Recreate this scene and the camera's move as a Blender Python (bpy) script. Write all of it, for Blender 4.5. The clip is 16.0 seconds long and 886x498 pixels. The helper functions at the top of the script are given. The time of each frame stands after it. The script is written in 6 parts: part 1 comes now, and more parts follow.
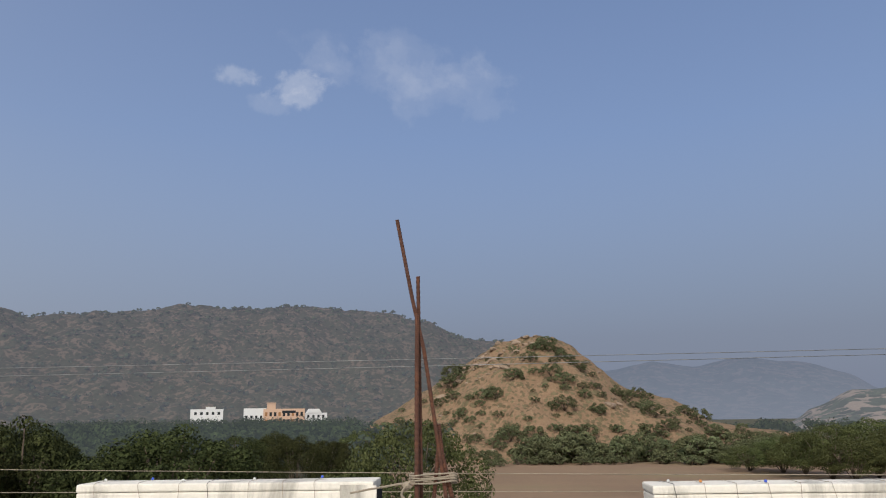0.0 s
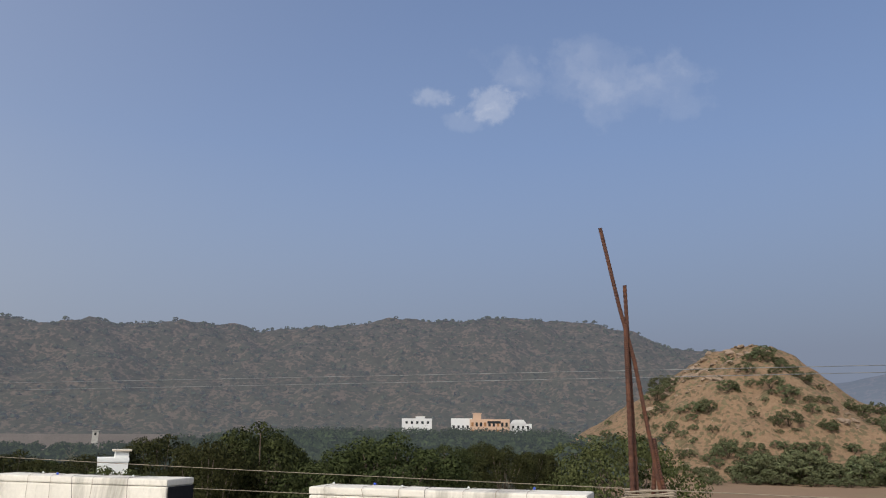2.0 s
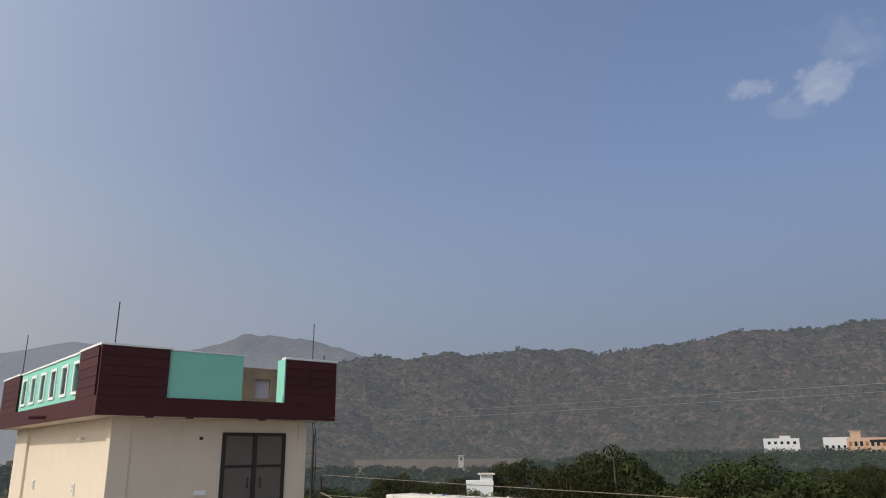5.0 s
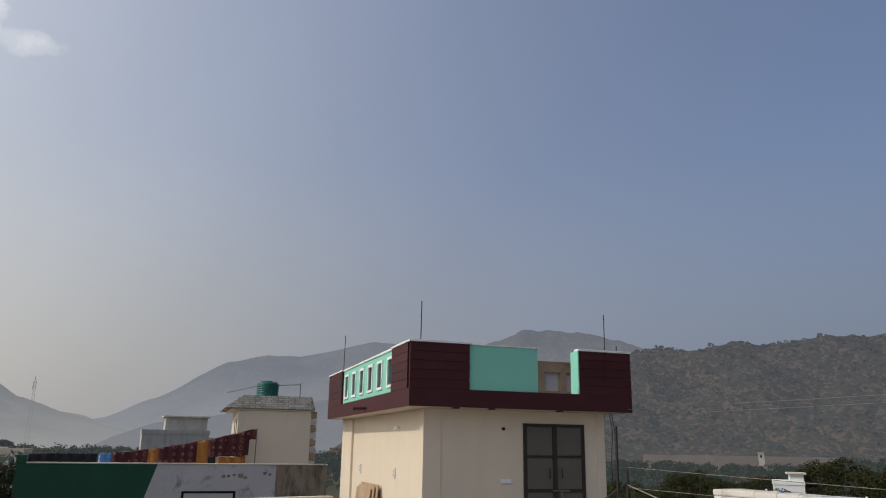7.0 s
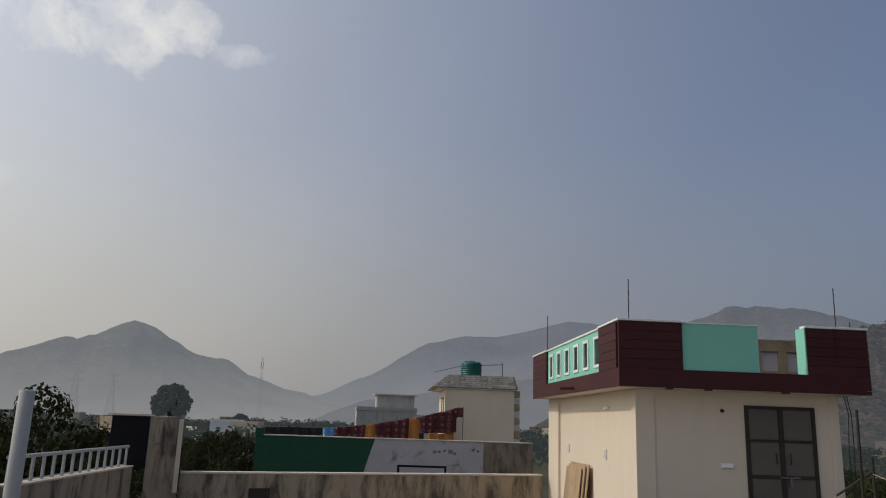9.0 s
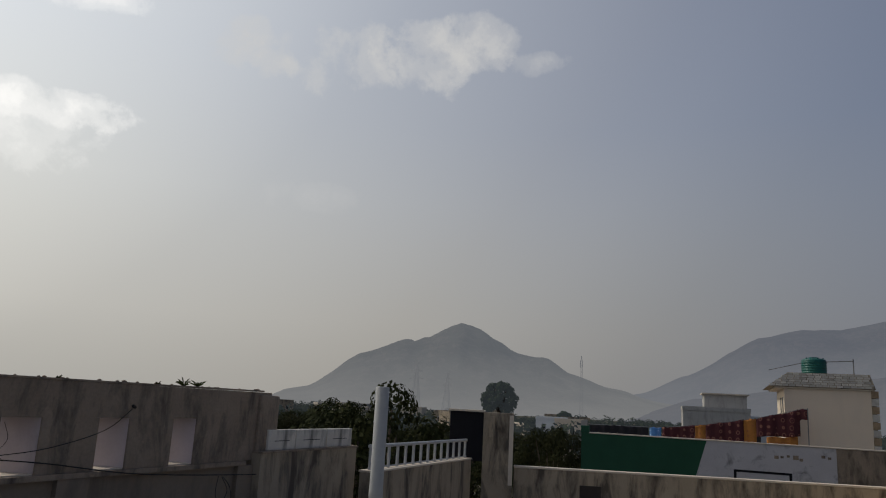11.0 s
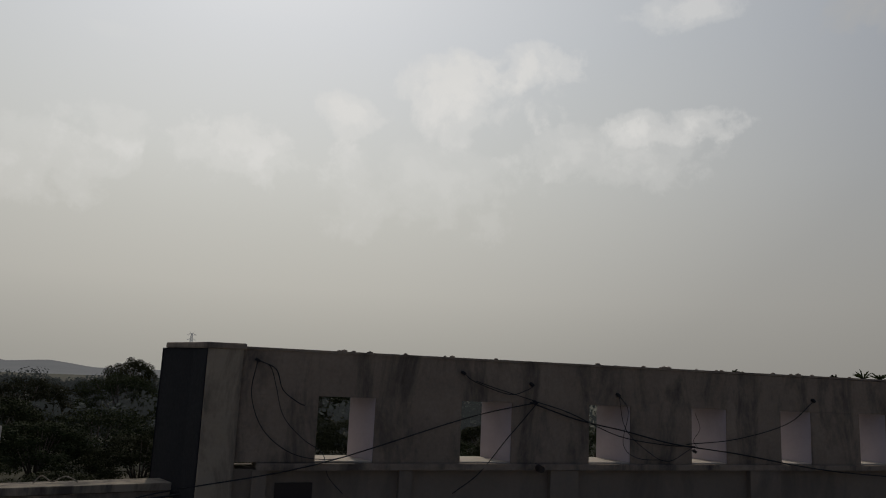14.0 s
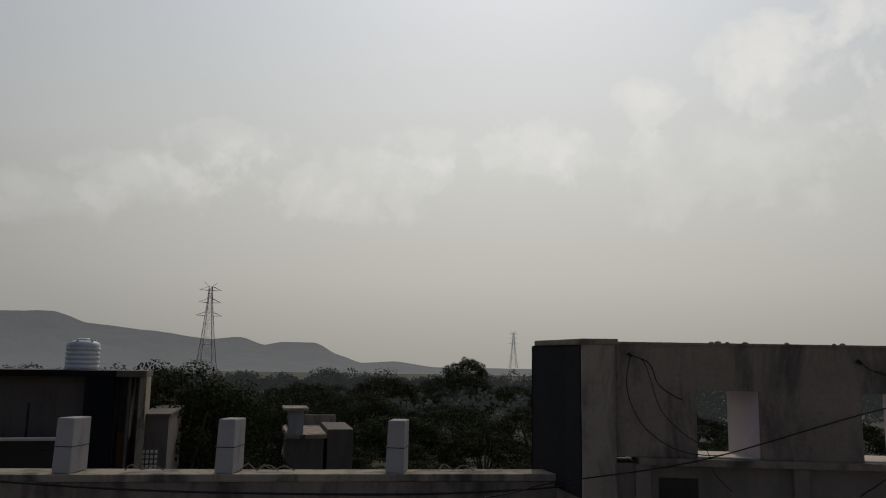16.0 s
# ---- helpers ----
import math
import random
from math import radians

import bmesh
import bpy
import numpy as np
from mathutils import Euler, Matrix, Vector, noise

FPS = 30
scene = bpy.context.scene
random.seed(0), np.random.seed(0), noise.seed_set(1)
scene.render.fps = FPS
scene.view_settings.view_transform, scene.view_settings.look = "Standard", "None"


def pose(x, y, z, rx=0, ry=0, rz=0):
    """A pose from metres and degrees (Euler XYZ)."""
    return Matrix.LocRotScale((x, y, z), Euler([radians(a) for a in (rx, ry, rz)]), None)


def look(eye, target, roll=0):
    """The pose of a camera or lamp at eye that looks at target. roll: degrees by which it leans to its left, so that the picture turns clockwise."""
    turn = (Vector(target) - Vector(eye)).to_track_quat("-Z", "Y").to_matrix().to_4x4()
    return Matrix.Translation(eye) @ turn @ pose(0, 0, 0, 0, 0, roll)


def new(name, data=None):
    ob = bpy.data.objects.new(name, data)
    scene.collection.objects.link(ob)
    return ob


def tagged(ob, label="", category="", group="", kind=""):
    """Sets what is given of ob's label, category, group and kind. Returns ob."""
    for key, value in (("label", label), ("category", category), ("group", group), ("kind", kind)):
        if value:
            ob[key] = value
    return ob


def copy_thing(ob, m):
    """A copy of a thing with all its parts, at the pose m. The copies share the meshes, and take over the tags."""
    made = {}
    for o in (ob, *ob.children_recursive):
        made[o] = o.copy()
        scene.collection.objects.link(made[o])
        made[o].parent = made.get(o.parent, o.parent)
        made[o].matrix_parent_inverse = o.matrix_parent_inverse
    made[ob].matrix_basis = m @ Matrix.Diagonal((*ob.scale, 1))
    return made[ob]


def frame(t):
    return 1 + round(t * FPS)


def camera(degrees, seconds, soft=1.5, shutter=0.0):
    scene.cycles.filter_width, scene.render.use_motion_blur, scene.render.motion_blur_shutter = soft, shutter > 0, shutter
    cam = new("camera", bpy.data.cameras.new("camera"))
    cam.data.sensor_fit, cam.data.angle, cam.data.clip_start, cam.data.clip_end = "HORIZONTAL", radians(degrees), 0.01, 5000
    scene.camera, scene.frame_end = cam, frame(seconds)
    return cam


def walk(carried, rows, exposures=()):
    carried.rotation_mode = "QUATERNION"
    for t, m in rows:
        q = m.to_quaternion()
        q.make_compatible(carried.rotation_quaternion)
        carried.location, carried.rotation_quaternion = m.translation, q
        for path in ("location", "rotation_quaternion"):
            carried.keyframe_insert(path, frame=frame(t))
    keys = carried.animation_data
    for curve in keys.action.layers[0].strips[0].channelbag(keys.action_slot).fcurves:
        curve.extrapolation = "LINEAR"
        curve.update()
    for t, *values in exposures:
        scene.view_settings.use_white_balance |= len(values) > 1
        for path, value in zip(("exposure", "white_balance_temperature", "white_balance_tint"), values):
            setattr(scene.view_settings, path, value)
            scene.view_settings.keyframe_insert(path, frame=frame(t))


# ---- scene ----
cam = camera(61.6, 16.0, soft=1.1)
METRES, EYE, TILT, LEAN, TURN = 8.0, 1.5, 0.0, 0.0, 0.0
PATH = [
    (0, (-0.592, -1.303, 1.593), (-0.389, 0.636, 2.039), -0.9),
    (0.5, (-0.611, -1.293, 1.598), (-0.591, 0.655, 2.049), -0.1),
    (1, (-0.62, -1.293, 1.596), (-0.729, 0.651, 2.052), 0.1),
    (1.5, (-0.627, -1.285, 1.595), (-0.862, 0.647, 2.057), 0.3),
    (2, (-0.623, -1.298, 1.5955), (-0.946, 0.617, 2.0725), 0.35),
    (2.5, (-0.619, -1.31, 1.596), (-1.073, 0.579, 2.07), 0.4),
    (3, (-0.617, -1.323, 1.602), (-1.245, 0.513, 2.087), 0.8),
    (3.5, (-0.605, -1.332, 1.605), (-1.375, 0.445, 2.107), 0.6),
    (3.7, (-0.603, -1.304, 1.609), (-1.417, 0.45, 2.12), 0.4),
    (6, (-0.863, -1.36, 1.568), (-2.218, 0.012, 2.097), -0.3),
    (6.5, (-0.935, -1.391, 1.562), (-2.419, -0.157, 2.088), 0.1),
    (7, (-0.971, -1.42, 1.558), (-2.583, -0.353, 2.073), 0.9),
    (7.5, (-1.02, -1.465, 1.555), (-2.719, -0.536, 2.053), 1.2),
    (8, (-1.018, -1.534, 1.546), (-2.772, -0.698, 2.023), 1.4),
    (8.5, (-1.044, -1.561, 1.552), (-2.841, -0.815, 2.012), 1.5),
    (9, (-1.071, -1.599, 1.558), (-2.919, -0.982, 2.009), 2.0),
    (9.5, (-1.125, -1.64, 1.559), (-3.039, -1.262, 1.999), 3.0),
    (12, (-1.206, -1.66, 1.559), (-3.056, -2.315, 1.945), 3.1),
    (12.5, (-1.154, -1.684, 1.555), (-2.87, -2.645, 1.917), 3.5),
    (13, (-1.187, -1.665, 1.538), (-2.744, -2.872, 1.882), 3.3),
    (13.5, (-1.173, -1.783, 1.503), (-2.561, -3.183, 1.838), 3.0),
    (14, (-1.157, -1.799, 1.478), (-2.353, -3.368, 1.805), 2.6),
    (14.5, (-1.099, -1.84, 1.48), (-2.101, -3.541, 1.795), 2.0),
    (15, (-0.971, -1.897, 1.465), (-1.751, -3.713, 1.776), 1.7),
    (15.5, (-0.85, -1.951, 1.464), (-1.458, -3.833, 1.762), 1.6),
    (16, (-0.75, -1.977, 1.459), (-1.215, -3.9, 1.748), 1.0),
]
walk(cam, [(t, look(eye, target, roll)) for t, eye, target, roll in PATH], exposures=[(0, 0.25), (3.7, 0.2), (6, -0.06), (7, -0.2), (8.5, -0.40), (9.7, -0.58), (12, -1.05), (13.5, -1.33), (15, -1.46), (16, -1.32)])

# ---- sky and sun ----
SUN_AZ, SUN_EL = radians(249), radians(41)
SUN_DIR = Vector((math.cos(SUN_AZ) * math.cos(SUN_EL), math.sin(SUN_AZ) * math.cos(SUN_EL), math.sin(SUN_EL)))


def ramp(nt, fac, stops, interpolation="LINEAR"):
    r = nt.nodes.new("ShaderNodeValToRGB")
    r.color_ramp.interpolation = interpolation
    while len(r.color_ramp.elements) < len(stops):
        r.color_ramp.elements.new(0.5)
    for e, (p, c) in zip(r.color_ramp.elements, stops):
        e.position, e.color = p, (c if len(c) == 4 else (*c, 1)) if isinstance(c, tuple) else (c, c, c, 1)
    nt.links.new(fac, r.inputs[0])
    return r.outputs[0]


def mixed(nt, fac, a, b, kind="MIX"):
    m = nt.nodes.new("ShaderNodeMix")
    m.data_type, m.blend_type = "RGBA", kind
    for sock, val in ((m.inputs[0], fac), (m.inputs[6], a), (m.inputs[7], b)):
        if isinstance(val, bpy.types.NodeSocket):
            nt.links.new(val, sock)
        elif isinstance(val, tuple):
            sock.default_value = (*val, 1)
        else:
            sock.default_value = val
    return m.outputs[2]


def math_node(nt, op, a, b=0.0, clamp=False):
    m = nt.nodes.new("ShaderNodeMath")
    m.operation, m.use_clamp = op, clamp
    for sock, val in ((m.inputs[0], a), (m.inputs[1], b)):
        if isinstance(val, bpy.types.NodeSocket):
            nt.links.new(val, sock)
        else:
            sock.default_value = val
    return m.outputs[0]


def noise_tex(nt, vec, scale, detail=6.0, rough=0.55, distortion=0.0):
    n = nt.nodes.new("ShaderNodeTexNoise")
    n.inputs["Scale"].default_value, n.inputs["Detail"].default_value = scale, detail
    n.inputs["Roughness"].default_value, n.inputs["Distortion"].default_value = rough, distortion
    if vec is not None:
        nt.links.new(vec, n.inputs["Vector"])
    return n.outputs[0]


def mapped(nt, vec, scale=(1, 1, 1), loc=(0, 0, 0)):
    m = nt.nodes.new("ShaderNodeMapping")
    m.inputs["Scale"].default_value, m.inputs["Location"].default_value = scale, loc
    nt.links.new(vec, m.inputs["Vector"])
    return m.outputs[0]


def make_world():
    w = bpy.data.worlds.new("sky")
    scene.world = w
    w.use_nodes = True
    nt = w.node_tree
    nt.nodes.clear()
    out, bg = nt.nodes.new("ShaderNodeOutputWorld"), nt.nodes.new("ShaderNodeBackground")
    nt.links.new(bg.outputs[0], out.inputs[0])
    sky = nt.nodes.new("ShaderNodeTexSky")
    sky.sky_type, sky.sun_disc = "NISHITA", False
    sky.sun_elevation, sky.sun_rotation = SUN_EL, radians(90) - SUN_AZ
    sky.air_density, sky.dust_density, sky.ozone_density = 1.0, 2.0, 1.5
    blue = mixed(nt, 1.0, sky.outputs[0], (0.114, 0.126, 0.148), "MULTIPLY")
    tc = nt.nodes.new("ShaderNodeTexCoord")
    way = tc.outputs["Generated"]
    sep = nt.nodes.new("ShaderNodeSeparateXYZ")
    nt.links.new(way, sep.inputs[0])
    z = sep.outputs[2]
    dot = nt.nodes.new("ShaderNodeVectorMath")
    dot.operation = "DOT_PRODUCT"
    nt.links.new(way, dot.inputs[0])
    dot.inputs[1].default_value = SUN_DIR
    near = math_node(nt, "MULTIPLY_ADD", dot.outputs["Value"], 0.5)
    near.node.inputs[2].default_value = 0.5
    # dusty winter haze: thick at the horizon, brighter towards the sun
    haze = ramp(nt, near, [(0.0, (0.165, 0.197, 0.29)), (0.34, (0.27, 0.298, 0.368)), (0.50, (0.355, 0.365, 0.405)), (0.60, (0.455, 0.453, 0.455)), (0.72, (0.63, 0.618, 0.592)),
                           (0.83, (0.83, 0.84, 0.83)), (0.93, (1.23, 1.26, 1.245)), (1.0, (1.65, 1.67, 1.65))])
    thick = ramp(nt, z, [(0.0, 0.99), (0.1, 0.93), (0.2, 0.74), (0.36, 0.38), (0.6, 0.18), (1.0, 0.10)])
    toward = ramp(nt, near, [(0.40, 0.0), (0.70, 0.38), (0.92, 1.0)])
    thick2 = ramp(nt, z, [(0.0, 1.0), (0.2, 0.97), (0.45, 0.80), (1.0, 0.35)])
    amount = mixed(nt, toward, thick, thick2)
    col = mixed(nt, amount, blue, haze)
    # the lowest air is a little darker and browner
    low = ramp(nt, z, [(0.0, (0.79, 0.74, 0.66)), (0.10, (0.985, 0.93, 0.85)), (0.26, (1.05, 1.025, 0.975)), (0.42, (1, 1, 1)), (1.0, (1, 1, 1))])
    col = mixed(nt, toward, col, mixed(nt, 1.0, col, low, "MULTIPLY"))
    # the sky falls off away from the sun
    fall = ramp(nt, near, [(0.10, 0.79), (0.18, 0.80), (0.33, 0.885), (0.5, 0.96), (0.67, 1.08), (0.854, 1.09), (0.97, 1.1)])
    col = mixed(nt, 1.0, col, fall, "MULTIPLY")
    # fair-weather puffs: azimuth, elevation, half width, half height, strength
    fine = noise_tex(nt, way, 15.0, 9.0, 0.60, 0.12)
    broad = noise_tex(nt, way, 4.0, 3.0, 0.55)
    body = math_node(nt, "ADD", math_node(nt, "MULTIPLY_ADD", fine, 3.3), math_node(nt, "MULTIPLY", broad, 0.9))
    body.node.inputs[0].links[0].from_node.inputs[2].default_value = 0.55
    for (az, el, wide, tall, keep), tone in [(c, NORTH_TONE) for c in NORTH_PUFFS] + [(c, WEST_TONE) for c in WEST_PUFFS] + [(c, SUN_TONE) for c in SUN_PUFFS]:
        a, e = radians(az), radians(el)
        mid = Vector((math.cos(a) * math.cos(e), math.sin(a) * math.cos(e), math.sin(e)))
        side = Vector((math.sin(a), -math.cos(a), 0))
        up = side.cross(mid)
        terms = []
        for axis, size in ((side, wide), (up, tall)):
            d = nt.nodes.new("ShaderNodeVectorMath")
            d.operation = "DOT_PRODUCT"
            nt.links.new(way, d.inputs[0])
            d.inputs[1].default_value = axis
            c = math_node(nt, "DIVIDE", math_node(nt, "SUBTRACT", d.outputs["Value"], axis.dot(mid)), math.sin(radians(size)))
            if axis is up:
                # crisp above, trailing off below
                c = math_node(nt, "MAXIMUM", c, math_node(nt, "MULTIPLY", c, -0.6))
            terms.append(math_node(nt, "MULTIPLY", c, c))
        r2 = math_node(nt, "ADD", *terms)
        fro = nt.nodes.new("ShaderNodeVectorMath")
        fro.operation = "DOT_PRODUCT"
        nt.links.new(way, fro.inputs[0])
        fro.inputs[1].default_value = mid
        puff = math_node(nt, "SUBTRACT", body, math_node(nt, "ADD", math_node(nt, "MULTIPLY", r2, 1.0), 2.0))
        puff = math_node(nt, "MULTIPLY", puff, math_node(nt, "GREATER_THAN", fro.outputs["Value"], 0.5))
        puff = ramp(nt, puff, [(0.0, 0.0), (0.5, keep * 0.5), (1.25, keep)], "EASE")
        col = mixed(nt, puff, col, tone)
    nt.links.new(col, bg.inputs[0])
    bg.inputs[1].default_value = 1.0


NORTH_TONE, WEST_TONE, SUN_TONE = (0.50, 0.53, 0.61), (1.06, 1.05, 1.03), (1.86, 1.83, 1.77)
NORTH_PUFFS = [(100.6, 25.5, 3.4, 1.0, 0.6), (96.6, 25.2, 4.0, 1.25, 0.7), (98.2, 23.8, 2.8, 0.9, 0.25), (88.7, 27.6, 8.5, 2.4, 0.16), (83.5, 25.6, 6.0, 2.2, 0.18), (92.5, 28.3, 5.0, 1.6, 0.1)]
WEST_PUFFS = [(194.3, 26.2, 7.0, 2.8, 0.8), (188.1, 26.4, 5.4, 2.8, 0.8), (183.3, 27.9, 3.2, 2.2, 0.7), (186.4, 24.6, 2.4, 1.2, 0.6), (177.8, 26.2, 3.6, 0.9, 0.4), (201.1, 26.0, 5.0, 1.8, 0.7), (196.3, 15.4, 4.5, 1.2, 0.2)]
SUN_PUFFS = [(214.8, 27.0, 7.0, 1.3, 0.5), (232.6, 22.7, 5.0, 2.4, 0.8), (225.8, 23.6, 5.0, 2.0, 0.8), (229.7, 20.4, 6.4, 2.4, 0.75), (215.1, 19.1, 6.8, 1.4, 0.7), (220.5, 17.3, 10.5, 2.4, 0.4), (241.2, 19.4, 4.4, 2.0, 0.85), (248.5, 17.4, 5.0, 1.7, 0.75),
             (248.0, 16.0, 11.0, 2.4, 0.6), (257.5, 16.6, 5.0, 1.6, 0.5), (271.8, 15.5, 6.0, 2.0, 0.3), (279.0, 12.7, 7.0, 2.0, 0.22), (264.7, 14.0, 14.0, 2.6, 0.4), (235.0, 14.8, 14.0, 3.4, 0.3), (286.0, 11.0, 7.0, 1.8, 0.15), (257.8, 22.6, 3.2, 0.7, 0.2)]
make_world()
sun = new("sun", bpy.data.lights.new("sun", "SUN"))
sun.data.energy, sun.data.angle, sun.data.color = 2.35, radians(0.6), (1.0, 0.92, 0.80)
sun.matrix_world = look((0, 0, 60), Vector((0, 0, 60)) - SUN_DIR)

# ---- materials ----


def material(name, base, rough=0.8, spread=0.25, scale=3.0, grain=40.0, bump=0.3, stain=None, stain_amount=0.5, streak=False, metal=0.0,
             random_tint=0.0, air=None, stain_scale=1.3, stain_at=(0.5, 0.68), distance=0.01):
    """A painted, plastered or earthen surface: two scales of variation, stains, relief. air: haze over far things,
    painted on as emission.
    """
    m = bpy.data.materials.new(name)
    m.use_nodes = True
    nt = m.node_tree
    b = nt.nodes["Principled BSDF"]
    tc = nt.nodes.new("ShaderNodeTexCoord")
    v = tc.outputs["Object"]
    if random_tint:
        info = nt.nodes.new("ShaderNodeObjectInfo")
        off = nt.nodes.new("ShaderNodeVectorMath")
        off.operation = "ADD"
        com = nt.nodes.new("ShaderNodeCombineXYZ")
        for i in range(3):
            nt.links.new(math_node(nt, "MULTIPLY", info.outputs["Random"], 37.0 + 11 * i), com.inputs[i])
        nt.links.new(v, off.inputs[0])
        nt.links.new(com.outputs[0], off.inputs[1])
        v = off.outputs[0]
    coarse = noise_tex(nt, v, scale, 5, 0.6)
    fine = noise_tex(nt, v, grain, 4, 0.65)
    lo, hi = tuple(c * (1 - spread) for c in base), tuple(min(1, c * (1 + spread * 0.6)) for c in base)
    col = ramp(nt, coarse, [(0.3, lo), (0.7, hi)])
    col = mixed(nt, 0.35, col, ramp(nt, fine, [(0.35, lo), (0.65, hi)]))
    if stain:
        sv = mapped(nt, v, (1.7, 1.7, 0.50)) if streak else v
        st = noise_tex(nt, sv, stain_scale, 7, 0.68, 0.4)
        col = mixed(nt, ramp(nt, st, [(stain_at[0], 0.0), (stain_at[1], stain_amount)]), col, stain)
    if random_tint:
        hsv = nt.nodes.new("ShaderNodeHueSaturation")
        nt.links.new(col, hsv.inputs["Color"])
        val = math_node(nt, "MULTIPLY_ADD", info.outputs["Random"], 2 * random_tint)
        val.node.inputs[2].default_value = 1 - random_tint
        nt.links.new(val, hsv.inputs["Value"])
        col = hsv.outputs[0]
    nt.links.new(col, b.inputs["Base Color"])
    b.inputs["Metallic"].default_value = metal
    nt.links.new(ramp(nt, fine, [(0.3, max(0.05, rough - 0.08)), (0.7, min(1, rough + 0.08))]), b.inputs["Roughness"])
    b.inputs["Specular IOR Level"].default_value = 0.3
    if bump:
        bn = nt.nodes.new("ShaderNodeBump")
        bn.inputs["Strength"].default_value, bn.inputs["Distance"].default_value = bump, distance
        nt.links.new(mixed(nt, 0.5, coarse, fine), bn.inputs["Height"])
        nt.links.new(bn.outputs[0], b.inputs["Normal"])
    # haze goes into the material as a glow
    if air:
        with_haze_glow(nt, b, *air)
    return m


def with_haze_glow(nt, b, colour, amount, low=None, low_amount=0.0, z0=0.0, z1=100.0):
    """Paints haze onto a far surface as emission; it thickens towards the valley floor when low is given."""
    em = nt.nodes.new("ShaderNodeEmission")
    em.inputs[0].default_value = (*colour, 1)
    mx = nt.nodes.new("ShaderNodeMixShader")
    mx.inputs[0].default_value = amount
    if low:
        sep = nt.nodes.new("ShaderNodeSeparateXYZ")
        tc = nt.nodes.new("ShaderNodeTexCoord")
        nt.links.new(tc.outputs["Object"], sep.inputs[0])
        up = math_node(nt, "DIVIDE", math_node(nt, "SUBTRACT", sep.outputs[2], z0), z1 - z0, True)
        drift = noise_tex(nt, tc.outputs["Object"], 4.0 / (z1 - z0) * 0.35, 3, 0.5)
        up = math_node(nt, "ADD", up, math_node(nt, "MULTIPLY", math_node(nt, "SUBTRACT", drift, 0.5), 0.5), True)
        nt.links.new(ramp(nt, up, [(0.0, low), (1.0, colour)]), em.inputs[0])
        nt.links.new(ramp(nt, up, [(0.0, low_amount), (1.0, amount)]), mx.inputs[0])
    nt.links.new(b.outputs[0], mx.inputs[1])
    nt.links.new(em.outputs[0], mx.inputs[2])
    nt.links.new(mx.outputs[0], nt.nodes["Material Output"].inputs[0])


def leaf_material(name, dark, light, air=None, rough=0.8):
    m = bpy.data.materials.new(name)
    m.use_nodes = True
    nt = m.node_tree
    b = nt.nodes["Principled BSDF"]
    geo = nt.nodes.new("ShaderNodeNewGeometry")
    info = nt.nodes.new("ShaderNodeObjectInfo")
    tc = nt.nodes.new("ShaderNodeTexCoord")
    clump = noise_tex(nt, tc.outputs["Object"], 1.1, 4)
    f = math_node(nt, "ADD", math_node(nt, "MULTIPLY", geo.outputs["Random Per Island"], 0.38), math_node(nt, "MULTIPLY", clump, 0.72))
    col = ramp(nt, f, [(0.2, dark), (0.85, light)])
    hsv = nt.nodes.new("ShaderNodeHueSaturation")
    nt.links.new(col, hsv.inputs["Color"])
    hue = math_node(nt, "MULTIPLY_ADD", info.outputs["Random"], 0.05)
    hue.node.inputs[2].default_value = 0.475
    val = math_node(nt, "MULTIPLY_ADD", info.outputs["Random"], 0.5)
    val.node.inputs[2].default_value = 0.75
    nt.links.new(hue, hsv.inputs["Hue"])
    nt.links.new(val, hsv.inputs["Value"])
    nt.links.new(hsv.outputs[0], b.inputs["Base Color"])
    b.inputs["Roughness"].default_value = rough
    b.inputs["Specular IOR Level"].default_value = 0.06
    tr = nt.nodes.new("ShaderNodeBsdfTranslucent")
    nt.links.new(hsv.outputs[0], tr.inputs[0])
    mx = nt.nodes.new("ShaderNodeMixShader")
    mx.inputs[0].default_value = 0.08
    nt.links.new(b.outputs[0], mx.inputs[1])
    nt.links.new(tr.outputs[0], mx.inputs[2])
    nt.links.new(mx.outputs[0], nt.nodes["Material Output"].inputs[0])
    # far foliage: haze laid over the leaves as emission
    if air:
        with_haze_glow(nt, mx, *air)
    return m


